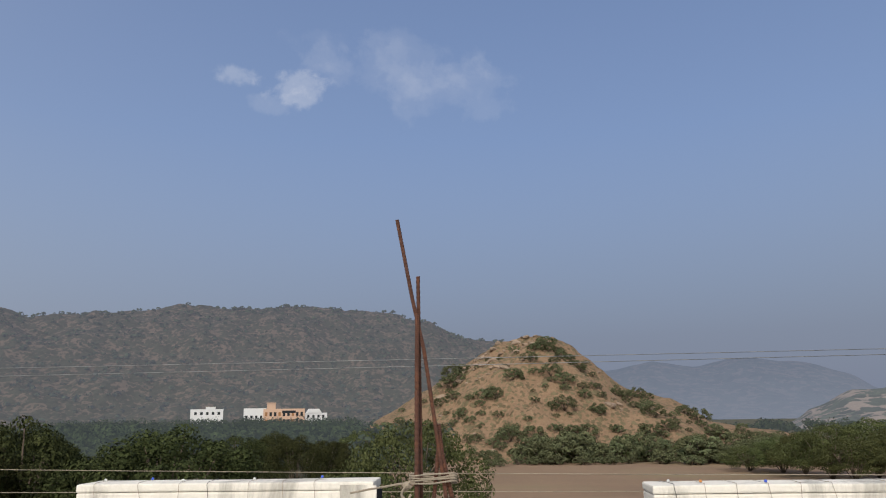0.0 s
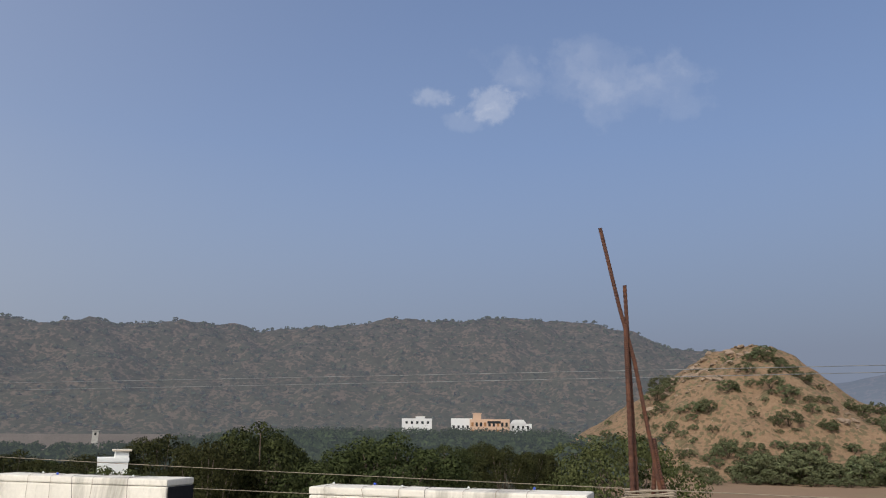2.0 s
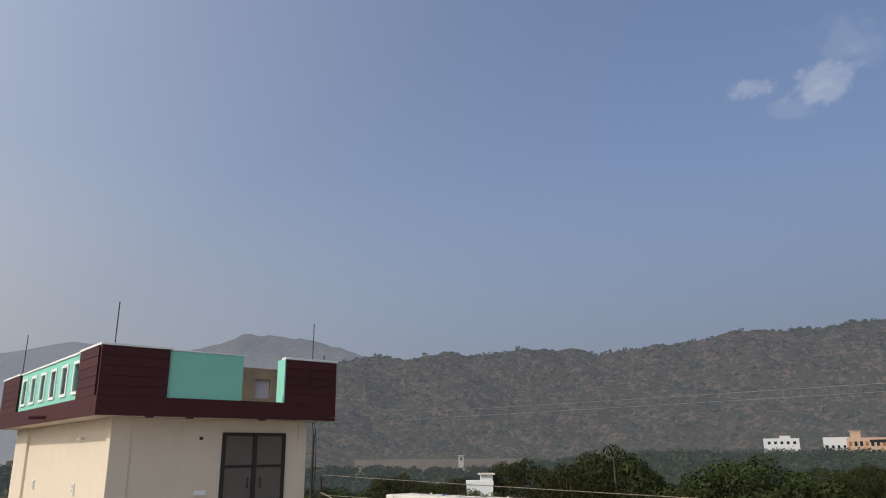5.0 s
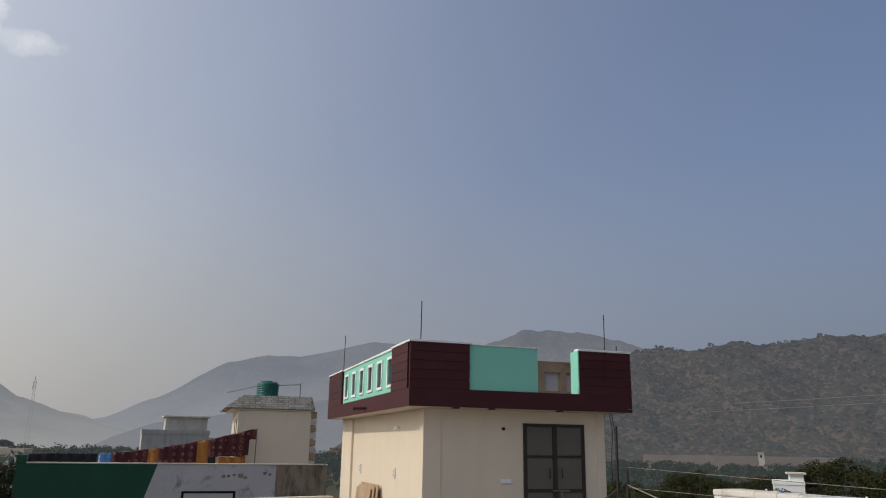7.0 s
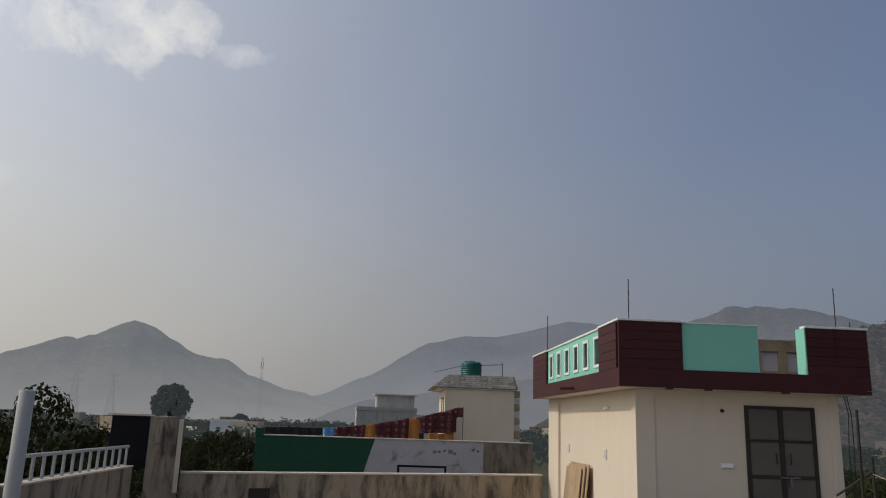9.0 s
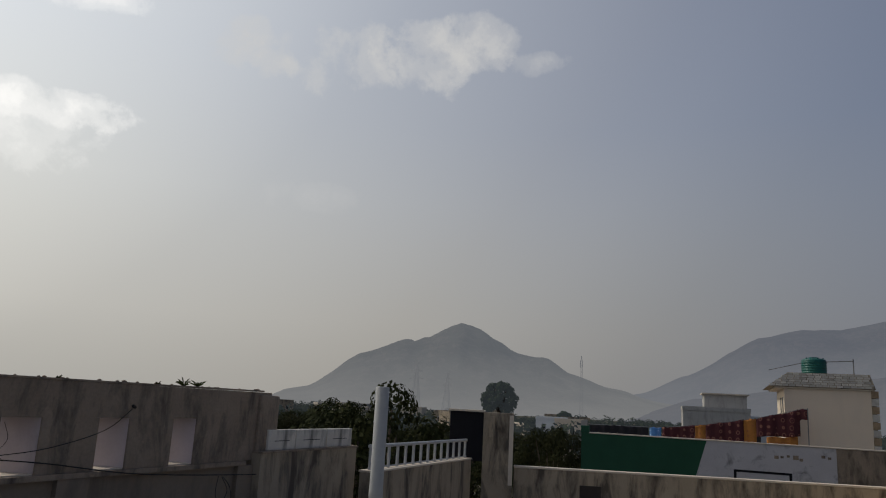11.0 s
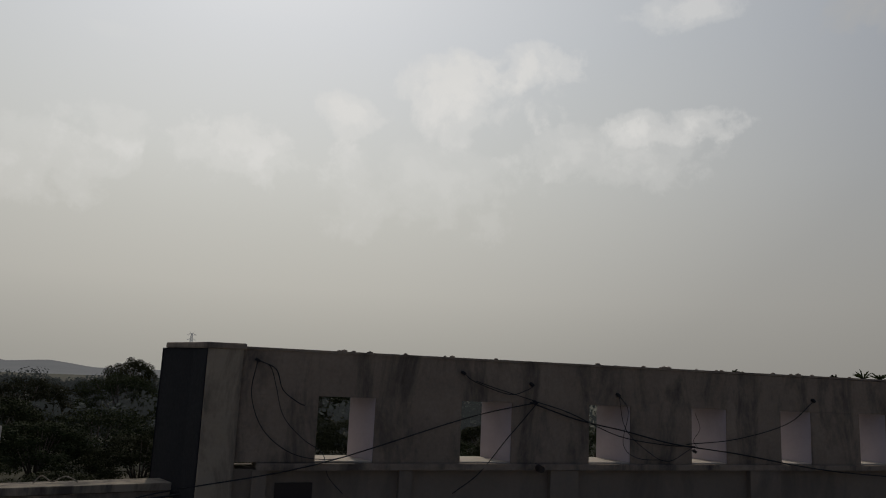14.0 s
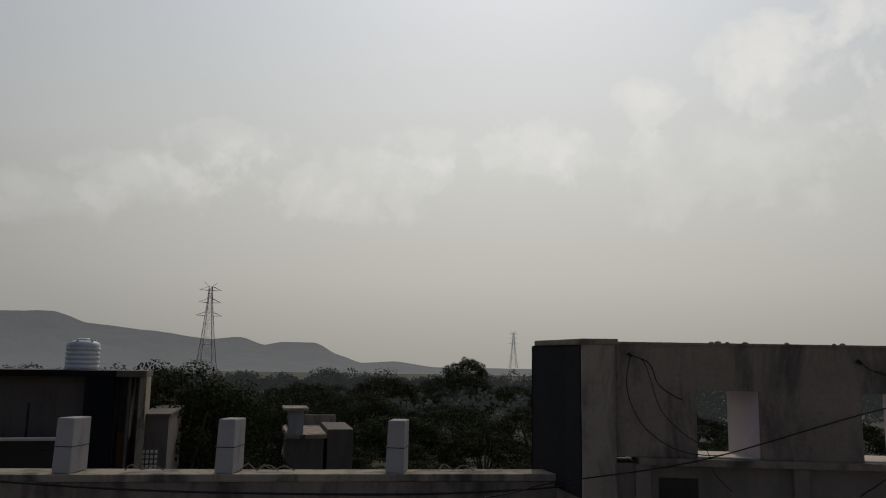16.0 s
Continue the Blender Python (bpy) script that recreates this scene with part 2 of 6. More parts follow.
def hill_material(name, soil, shrub, cover, air, size=9.0, bare=(0.3, 0.24, 0.18), tuft=1.0):
    """A dry slope speckled with scrub; size is the spacing of the bushes in metres."""
    m = bpy.data.materials.new(name)
    m.use_nodes = True
    nt = m.node_tree
    b = nt.nodes["Principled BSDF"]
    tc = nt.nodes.new("ShaderNodeTexCoord")
    v = tc.outputs["Object"]
    broad = noise_tex(nt, v, 0.35 / size, 6, 0.62)
    mid = noise_tex(nt, v, 1.5 / size, 5, 0.65)
    fine = noise_tex(nt, v, 9.0 / size, 4, 0.6)
    ground = mixed(nt, ramp(nt, mid, [(0.42, 0.0), (0.66, 1.0)]), soil, bare)
    ground = mixed(nt, 0.4, ground, ramp(nt, fine, [(0.3, tuple(c * 0.6 for c in soil)), (0.7, tuple(c * 1.35 for c in soil))]))
    vo = nt.nodes.new("ShaderNodeTexVoronoi")
    vo.inputs["Scale"].default_value = 1.0 / size
    wob = nt.nodes.new("ShaderNodeVectorMath")
    wob.operation = "ADD"
    nt.links.new(v, wob.inputs[0])
    wn = nt.nodes.new("ShaderNodeTexNoise")
    wn.inputs["Scale"].default_value = 2.5 / size
    nt.links.new(v, wn.inputs["Vector"])
    wv = nt.nodes.new("ShaderNodeVectorMath")
    wv.operation = "SCALE"
    wv.inputs["Scale"].default_value = size * 0.9
    nt.links.new(wn.outputs["Color"], wv.inputs[0])
    nt.links.new(wv.outputs[0], wob.inputs[1])
    nt.links.new(wob.outputs[0], vo.inputs["Vector"])
    reach = math_node(nt, "MULTIPLY", ramp(nt, broad, [(0.36, cover * 1.35), (0.62, cover * 0.55)]), 1.0)
    edge = math_node(nt, "SUBTRACT", reach, vo.outputs["Distance"])
    bush = ramp(nt, math_node(nt, "MULTIPLY_ADD", edge, 5.0), [(0.0, 0.0), (0.5, tuft)])
    sv = nt.nodes.new("ShaderNodeSeparateColor")
    nt.links.new(vo.outputs["Color"], sv.inputs[0])
    green = ramp(nt, sv.outputs[0], [(0.0, tuple(c * 0.7 for c in shrub)), (1.0, tuple(c * 1.5 for c in shrub))])
    nt.links.new(mixed(nt, bush, ground, green), b.inputs["Base Color"])
    b.inputs["Roughness"].default_value = 0.95
    b.inputs["Specular IOR Level"].default_value = 0.1
    bn = nt.nodes.new("ShaderNodeBump")
    bn.inputs["Strength"].default_value, bn.inputs["Distance"].default_value = 0.8, size * 0.22
    nt.links.new(mixed(nt, 0.35, bush, mid), bn.inputs["Height"])
    nt.links.new(bn.outputs[0], b.inputs["Normal"])
    # far slopes: haze mixed in as emission
    if air:
        with_haze_glow(nt, b, *air)
    return m


WHITE_WORN = material("weathered_whitewash", (0.64, 0.60, 0.53), 0.9, 0.16, 3.0, 35, 0.6, (0.13, 0.12, 0.10), 0.85, True, stain_at=(0.50, 0.72), stain_scale=2.2)
DULL = material("dull_smooth_plaster", (0.25, 0.20, 0.15), 0.93, 0.14, 1.2, 26, 0.35, (0.11, 0.09, 0.072), 0.5, True, stain_scale=1.2)
POST = material("dirty_white_post", (0.40, 0.37, 0.345), 0.9, 0.15, 3.0, 35, 0.5, (0.12, 0.11, 0.10), 0.6, True)
CREAM = material("cream_wall_paint", (0.68, 0.575, 0.45), 0.75, 0.05, 1.2, 25, 0.12, (0.55, 0.50, 0.41), 0.25, True)
MAROON = material("maroon_cladding", (0.058, 0.012, 0.013), 0.66, 0.22, 4.0, 60, 0.15, random_tint=0.12)
MINT = material("mint_green_paint", (0.24, 0.58, 0.455), 0.6, 0.05, 1.5, 25, 0.1)
WHITE = material("white_paint", (0.78, 0.78, 0.76), 0.55, 0.06, 3.0, 30, 0.1)
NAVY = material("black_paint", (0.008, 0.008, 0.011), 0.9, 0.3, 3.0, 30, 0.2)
CONCRETE = material("stained_concrete", (0.30, 0.235, 0.175), 0.95, 0.30, 1.6, 28, 0.6, (0.040, 0.037, 0.033), 0.72, True, stain_at=(0.47, 0.66), stain_scale=1.8)
PLASTER = material("grimy_cream_plaster", (0.36, 0.295, 0.215), 0.92, 0.15, 1.6, 28, 0.45, (0.06, 0.05, 0.042), 0.88, True, stain_at=(0.46, 0.64), stain_scale=1.5)
LILAC = material("pale_lilac_paint", (0.52, 0.46, 0.47), 0.85, 0.1, 2.5, 30, 0.2, (0.3, 0.26, 0.25), 0.4)
SILL = material("sandstone_sill", (0.60, 0.52, 0.42), 0.9, 0.12, 3.0, 40, 0.3)
ROOF = material("cement_roof", (0.33, 0.31, 0.28), 0.95, 0.2, 0.8, 22, 0.4, (0.12, 0.11, 0.10), 0.5)
RUST = material("rusted_rebar", (0.075, 0.033, 0.022), 0.85, 0.45, 9.0, 90, 0.5, (0.16, 0.062, 0.030), 0.6, stain_scale=14, distance=0.002)
ROPE = material("jute_rope", (0.27, 0.225, 0.17), 0.95, 0.3, 20, 200, 0.6, distance=0.003)
CABLE = material("black_cable", (0.018, 0.017, 0.017), 0.6, 0.2, 10, 80, 0.0)
WIRE = material("grey_wire", (0.20, 0.20, 0.20), 0.45, 0.2, 10, 80, 0.0, metal=0.6)
STEEL = material("white_enamel_rail", (0.46, 0.46, 0.45), 0.5, 0.12, 6, 60, 0.1, (0.2, 0.14, 0.10), 0.6, stain_scale=9, stain_at=(0.58, 0.7))
PIPE = material("pale_grey_pvc", (0.36, 0.36, 0.345), 0.5, 0.1, 3, 40, 0.08, (0.25, 0.24, 0.22), 0.35, True)
DARK_STEEL = material("brown_steel_frame", (0.035, 0.026, 0.022), 0.5, 0.3, 6, 60, 0.1)
PANEL = material("grey_door_sheet", (0.125, 0.112, 0.092), 0.65, 0.12, 2, 40, 0.1)
WOOD = material("raw_plywood", (0.40, 0.28, 0.17), 0.8, 0.25, 5, 60, 0.25, (0.22, 0.14, 0.08), 0.5, True, random_tint=0.12)
TANK_GREEN = material("green_plastic", (0.012, 0.105, 0.085), 0.45, 0.15, 3, 40, 0.1)
TANK_WHITE = material("white_plastic", (0.66, 0.65, 0.62), 0.5, 0.1, 3, 40, 0.1, (0.3, 0.28, 0.25), 0.4, True)
MURAL_GREEN = material("bottle_green_paint", (0.014, 0.075, 0.040), 0.7, 0.18, 1.5, 25, 0.25)
MURAL_WHITE = material("grey_whitewash", (0.50, 0.48, 0.49), 0.9, 0.14, 1.2, 25, 0.3, (0.16, 0.15, 0.15), 0.8, stain_scale=1.6, stain_at=(0.56, 0.72))
BRICK = material("whitewashed_brick", (0.58, 0.55, 0.49), 0.92, 0.25, 3, 30, 0.4, (0.20, 0.17, 0.14), 0.6, random_tint=0.2)
BROWN_WALL = material("bare_brown_masonry", (0.36, 0.265, 0.165), 0.95, 0.3, 1.5, 18, 0.6, (0.16, 0.11, 0.07), 0.6)
# plaster darkened so its colour holds the south walls' shade
SHADE_WALL = material("shaded_brown_plaster", (0.15, 0.122, 0.10), 0.9, 0.2, 1.0, 18, 0.3, (0.06, 0.05, 0.045), 0.5, True)
OCHRE = material("ochre_paint", (0.27, 0.13, 0.055), 0.85, 0.15, 1.5, 25, 0.2)
# peach and white for far buildings, haze mixed in as emission
PEACH = material("hazy_peach_paint", (0.55, 0.35, 0.22), 0.85, 0.08, 0.3, 2.0, 0.1, air=((0.20, 0.215, 0.25), 0.22))
WHITE_FAR = material("hazy_white_paint", (0.66, 0.65, 0.63), 0.85, 0.08, 0.3, 2.0, 0.1, air=((0.20, 0.215, 0.25), 0.2))
GREY_WALL = material("grey_house_paint", (0.42, 0.40, 0.37), 0.9, 0.15, 0.6, 12, 0.2, (0.2, 0.19, 0.17), 0.5, True)
GLASS_DARK = material("dark_window", (0.02, 0.022, 0.025), 0.2, 0.2, 2, 20, 0.0)
SCRUB = material("scrubby_earth", (0.060, 0.058, 0.032), 0.98, 0.3, 0.08, 1.5, 0.5, (0.12, 0.09, 0.055), 0.6, stain_scale=0.05, distance=0.1)
GROUND = material("dry_field_soil", (0.20, 0.13, 0.078), 0.98, 0.22, 0.06, 1.2, 0.5, (0.17, 0.14, 0.07), 0.6, stain_scale=0.03, distance=0.1)
BARK = material("grey_brown_bark", (0.10, 0.075, 0.055), 0.95, 0.35, 6, 40, 0.8)
ROCK = material("tan_rock", (0.235, 0.172, 0.125), 0.95, 0.3, 0.5, 5, 0.7, (0.2, 0.15, 0.10), 0.5, random_tint=0.2, distance=0.1)
LEAF = leaf_material("broad_leaf", (0.009, 0.013, 0.005), (0.056, 0.060, 0.022))
LEAF_LIGHT = leaf_material("acacia_leaf", (0.024, 0.034, 0.013), (0.098, 0.110, 0.042))
LEAF_DRY = leaf_material("scrub_leaf", (0.048, 0.055, 0.028), (0.128, 0.138, 0.070))
# leaf colours paled by emission to give the haze
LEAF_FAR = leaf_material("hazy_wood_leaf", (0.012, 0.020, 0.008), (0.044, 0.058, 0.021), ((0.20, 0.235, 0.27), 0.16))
# leaf colours darkened for backlight, then paled with haze emission
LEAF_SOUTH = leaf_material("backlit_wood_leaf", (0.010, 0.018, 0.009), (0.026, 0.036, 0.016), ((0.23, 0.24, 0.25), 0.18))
# emission colours of the painted haze
HAZE_GLOW_N, HAZE_GLOW_W = (0.165, 0.178, 0.228), (0.36, 0.375, 0.40)
# mud wall with its haze painted in as emission
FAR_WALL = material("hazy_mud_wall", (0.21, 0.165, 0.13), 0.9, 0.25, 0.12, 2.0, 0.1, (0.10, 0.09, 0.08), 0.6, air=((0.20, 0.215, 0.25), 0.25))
HILL_NEAR = hill_material("dry_grass_slope", (0.170, 0.112, 0.070), (0.072, 0.070, 0.038), 0.40, None, 1.0, (0.240, 0.160, 0.100), 0.68)
# these ranges glow with painted haze, mostly stronger towards their feet
HILL_RANGE = hill_material("scrub_range", (0.098, 0.075, 0.058), (0.029, 0.032, 0.022), 0.66, (HAZE_GLOW_N, 0.33, (0.148, 0.160, 0.180), 0.36, -7.0, 120.0), 3.1, (0.150, 0.110, 0.084), 0.85)
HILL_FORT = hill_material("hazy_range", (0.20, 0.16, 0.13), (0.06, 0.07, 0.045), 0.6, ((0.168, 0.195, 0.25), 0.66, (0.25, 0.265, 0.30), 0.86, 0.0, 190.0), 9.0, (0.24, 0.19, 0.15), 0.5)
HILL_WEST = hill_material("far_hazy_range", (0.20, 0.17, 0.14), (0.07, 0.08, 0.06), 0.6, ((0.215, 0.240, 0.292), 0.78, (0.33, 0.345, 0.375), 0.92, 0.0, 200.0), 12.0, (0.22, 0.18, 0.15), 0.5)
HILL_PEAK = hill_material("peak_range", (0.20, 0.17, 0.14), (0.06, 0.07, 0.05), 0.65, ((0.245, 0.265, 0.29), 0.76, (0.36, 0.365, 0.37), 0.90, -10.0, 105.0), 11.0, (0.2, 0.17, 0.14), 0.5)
# soil darkened for the backlight, with haze as emission
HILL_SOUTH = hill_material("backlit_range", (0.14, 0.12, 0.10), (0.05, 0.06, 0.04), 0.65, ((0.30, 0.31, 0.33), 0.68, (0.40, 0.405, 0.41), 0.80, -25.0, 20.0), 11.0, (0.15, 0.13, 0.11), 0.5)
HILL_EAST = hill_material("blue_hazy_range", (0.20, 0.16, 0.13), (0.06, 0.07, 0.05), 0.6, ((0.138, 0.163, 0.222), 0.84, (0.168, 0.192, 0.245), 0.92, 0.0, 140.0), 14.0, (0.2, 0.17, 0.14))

# ---- mesh helpers ----


def part(name, bm, mat, parent=None, label="", smooth=False):
    me = bpy.data.meshes.new(name)
    bm.normal_update()
    bm.to_mesh(me)
    bm.free()
    me.materials.append(mat)
    if smooth:
        for p in me.polygons:
            p.use_smooth = True
    ob = new(name, me)
    ob.parent = parent
    if label:
        ob["label"] = label
    return ob


def raw(name, verts, faces, mat, parent=None, label="", smooth=False):
    me = bpy.data.meshes.new(name)
    me.from_pydata(verts, [], faces)
    me.materials.append(mat)
    if smooth:
        me.polygons.foreach_set("use_smooth", [True] * len(me.polygons))
    me.update()
    ob = new(name, me)
    ob.parent = parent
    if label:
        ob["label"] = label
    return ob


def thing(name, m, label, category, group="", kind=""):
    ob = new(name)
    ob.matrix_world = m
    ob.empty_display_size = 0.2
    return tagged(ob, label, category, group, kind)


def box(bm, x0, x1, y0, y1, z0, z1, bevel=0.0):
    r = bmesh.ops.create_cube(bm, size=1.0)
    bmesh.ops.scale(bm, vec=(x1 - x0, y1 - y0, z1 - z0), verts=r["verts"])
    bmesh.ops.translate(bm, vec=((x0 + x1) / 2, (y0 + y1) / 2, (z0 + z1) / 2), verts=r["verts"])
    if bevel:
        es = list({e for v in r["verts"] for e in v.link_edges})
        bmesh.ops.bevel(bm, geom=es, offset=bevel, segments=2, affect="EDGES", profile=0.6)
    return bm


def boxes(*dims, bevel=0.0):
    bm = bmesh.new()
    for d in dims:
        box(bm, *d, bevel=bevel)
    return bm


def tube(bm, pts, r, seg=6, taper=None):
    """A tube through the points, capped; taper gives the radius at the end."""
    pts = [Vector(p) for p in pts]
    rings = []
    ref = None
    for i, p in enumerate(pts):
        d = (pts[min(i + 1, len(pts) - 1)] - pts[max(i - 1, 0)]).normalized()
        if ref is None:
            ref = d.orthogonal().normalized()
        ref = (ref - d * ref.dot(d)).normalized()
        s = d.cross(ref)
        rr = r if taper is None else r + (taper - r) * i / (len(pts) - 1)
        rings.append([bm.verts.new(p + (ref * math.cos(2 * math.pi * k / seg) + s * math.sin(2 * math.pi * k / seg)) * rr) for k in range(seg)])
    for a, b in zip(rings, rings[1:]):
        for k in range(seg):
            bm.faces.new((a[k], a[(k + 1) % seg], b[(k + 1) % seg], b[k]))
    bm.faces.new(rings[0][::-1])
    bm.faces.new(rings[-1])
    return bm


def sag(a, b, drop, n=16):
    a, b = Vector(a), Vector(b)
    return [a.lerp(b, i / n) - Vector((0, 0, drop * 4 * (i / n) * (1 - i / n))) for i in range(n + 1)]


def lathe(bm, profile, seg=20, at=(0, 0, 0)):
    rings = [[bm.verts.new((at[0] + r * math.cos(2 * math.pi * k / seg), at[1] + r * math.sin(2 * math.pi * k / seg), at[2] + z)) for k in range(seg)]
             for r, z in profile]
    for a, b in zip(rings, rings[1:]):
        for k in range(seg):
            bm.faces.new((a[k], a[(k + 1) % seg], b[(k + 1) % seg], b[k]))
    bm.faces.new(rings[0][::-1])
    bm.faces.new(rings[-1])
    return bm


def basis(origin, along):
    """A frame at origin whose x runs along the given plan direction and whose z is up."""
    x = Vector((*along, 0)).normalized()
    y = Vector((-x.y, x.x, 0))
    m = Matrix((x, y, Vector((0, 0, 1)))).transposed().to_4x4()
    m.translation = origin
    return m


def ray_dir(az):
    return Vector((math.cos(radians(az)), math.sin(radians(az)), 0))

# ---- ground and hills ----
GZ = -7.0


def ground_sheet():
    rings = [0.0, 8, 16, 26, 38, 52, 70, 90, 115, 145, 190, 260, 360, 520, 760, 1100, 1700, 2600, 4200]
    seg = 96
    verts, faces = [(0, 0, GZ)], []
    for r in rings[1:]:
        for k in range(seg):
            a = 2 * math.pi * k / seg
            p = Vector((r * math.cos(a), r * math.sin(a), 0))
            verts.append((p.x, p.y, GZ + 0.5 * noise.noise(p / 40) * min(1, r / 60) - 0.25 - 0.020 * max(0, r - 60) * min(1, max(0, -1.6 * math.sin(a) - 0.3))))
    for k in range(seg):
        faces.append((0, 1 + k, 1 + (k + 1) % seg))
    for i in range(len(rings) - 2):
        b = 1 + i * seg
        for k in range(seg):
            n = (k + 1) % seg
            faces.append((b + k, b + seg + k, b + seg + n, b + n))
    return tagged(raw("ground", verts, faces, SCRUB, smooth=True), "dark scrubby valley ground with thin dry grass", "ground", kind="structure")


ground_sheet()


def field():
    verts, faces = [], []
    n, m = 26, 8
    for i in range(n + 1):
        for j in range(m + 1):
            p = ray_dir(46 + 44 * i / n) * (52 + 92 * j / m)
            verts.append((p.x, p.y, GZ + 0.42 + 0.12 * noise.noise(p / 15)))
    for i in range(n):
        for j in range(m):
            a = i * (m + 1) + j
            faces.append((a, a + 1, a + m + 2, a + m + 1))
    return tagged(raw("field", verts, faces, GROUND, smooth=True), "bare brown ploughed field before the hill", "field", kind="structure")


field()


def crest_at(crest, az):
    if az <= crest[0][0]:
        return crest[0][1]
    for (a, e), (b, f) in zip(crest, crest[1:]):
        if az <= b:
            k = (az - a) / (b - a)
            k = 0.6 * k + 0.4 * k * k * (3 - 2 * k)
            return e + (f - e) * k
    return crest[-1][1]


def hill_point(crest, dist, front, back, az, k, rough, seed, fringe):
    """k runs from -1 at the near foot over 0 at the crest to 1 at the far foot."""
    fade = min(1.0, (az - crest[0][0]) / fringe, (crest[-1][0] - az) / fringe)
    fade = max(0.0, fade)
    top = 1.6 + dist * math.tan(radians(crest_at(crest, az))) - GZ
    top = max(0.3, top)
    r = dist + (k * front if k < 0 else k * back)
    p = ray_dir(az) * r
    body = (0.5 + 0.5 * math.cos(math.pi * k)) ** 0.85
    body = 0.62 * (1 - abs(k)) + 0.38 * body
    q = p / (front * 0.42)
    gully = noise.fractal(Vector((q.x, q.y, seed)), 0.9, 2.1, 5)
    ridge = 1 - abs(noise.noise(Vector((q.x * 1.7, q.y * 1.7, seed + 7))))
    z = top * body + rough * top * (gully * 0.55 + (ridge - 0.75) * 0.6) * (abs(k) ** 0.6) * (1 - abs(k)) * 1.6
    rib = 1 - abs(noise.noise(Vector((q.x * 4.3, q.y * 4.3, seed + 3))))
    z += rough * top * 0.22 * (rib - 0.8) * (abs(k) ** 0.7) * (1 - abs(k))
    z += rough * top * 0.05 * noise.fractal(Vector((q.x * 6, q.y * 6, seed)), 0.8, 2, 3)
    return Vector((p.x, p.y, GZ - 0.6 + max(0.0, z) * (fade ** 0.7)))


def hill(name, label, mat, crest, dist, front, back, step, rows, rough=0.35, seed=1.0, fringe=3.0, kind="structure"):
    n = int((crest[-1][0] - crest[0][0]) / step)
    verts, faces = [], []
    for i in range(n + 1):
        az = crest[0][0] + (crest[-1][0] - crest[0][0]) * i / n
        for j in range(rows + 1):
            k = -1 + 2 * j / rows
            verts.append(hill_point(crest, dist, front, back, az, k, rough, seed, fringe)[:])
    w = rows + 1
    for i in range(n):
        for j in range(rows):
            faces.append((i * w + j, i * w + j + 1, (i + 1) * w + j + 1, (i + 1) * w + j))
    return tagged(raw(name, verts, faces, mat, smooth=True), label, "hill", kind=kind)


NEAR_HILL = [(51, -2.2), (57, -1.5), (62.2, -0.75), (64.8, -0.3), (66.2, 0.67), (67.5, 1.42), (70.5, 2.14), (71.5, 2.82), (72.4, 3.68), (73.6, 4.68), (74.4, 5.51), (75.9, 6.15), (78.2, 6.2), (80.0, 5.91), (81.3, 5.0), (83.9, 3.4), (85.9, 2.2), (88.2, 0.76), (91, -0.8), (94, -1.6)]
RANGE = [(69, 3.0), (77, 5.4), (82.5, 6.05), (85.3, 7.25), (88.2, 7.95), (94.8, 8.5), (98.6, 8.25), (103.5, 8.43), (108.7, 7.65), (113.6, 7.15), (114.9, 7.6), (117.1, 7.72), (126.8, 7.05), (133.5, 6.8), (145, 4.5), (155, 1.5)]
hill("hill", "rocky brown hill with dry grass and scattered bushes", HILL_NEAR, NEAR_HILL, 186, 44, 60, 0.22, 60, 0.42, 3.0, 4.0)
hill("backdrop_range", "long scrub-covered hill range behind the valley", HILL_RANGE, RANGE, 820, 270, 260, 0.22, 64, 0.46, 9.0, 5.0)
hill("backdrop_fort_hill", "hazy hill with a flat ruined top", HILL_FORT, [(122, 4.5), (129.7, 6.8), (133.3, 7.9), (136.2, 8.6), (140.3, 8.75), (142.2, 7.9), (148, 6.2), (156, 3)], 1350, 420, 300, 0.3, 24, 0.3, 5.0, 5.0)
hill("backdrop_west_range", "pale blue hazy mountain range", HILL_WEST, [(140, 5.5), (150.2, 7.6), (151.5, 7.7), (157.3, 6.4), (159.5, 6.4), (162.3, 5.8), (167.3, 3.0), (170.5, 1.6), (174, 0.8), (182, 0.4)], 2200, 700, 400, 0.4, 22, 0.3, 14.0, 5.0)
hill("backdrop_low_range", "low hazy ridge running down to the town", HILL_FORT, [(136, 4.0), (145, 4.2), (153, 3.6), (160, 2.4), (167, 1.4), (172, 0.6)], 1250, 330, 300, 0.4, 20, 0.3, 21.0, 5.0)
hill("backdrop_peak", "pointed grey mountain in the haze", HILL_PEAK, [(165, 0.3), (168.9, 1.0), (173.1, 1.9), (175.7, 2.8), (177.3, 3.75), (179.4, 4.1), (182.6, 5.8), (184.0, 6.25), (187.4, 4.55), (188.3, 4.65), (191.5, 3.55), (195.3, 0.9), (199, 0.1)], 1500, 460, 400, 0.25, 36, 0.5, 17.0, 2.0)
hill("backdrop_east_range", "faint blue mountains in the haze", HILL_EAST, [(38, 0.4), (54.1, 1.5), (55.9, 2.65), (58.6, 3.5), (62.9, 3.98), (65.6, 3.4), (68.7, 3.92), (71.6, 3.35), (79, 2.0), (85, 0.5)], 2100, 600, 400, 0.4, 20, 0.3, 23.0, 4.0)
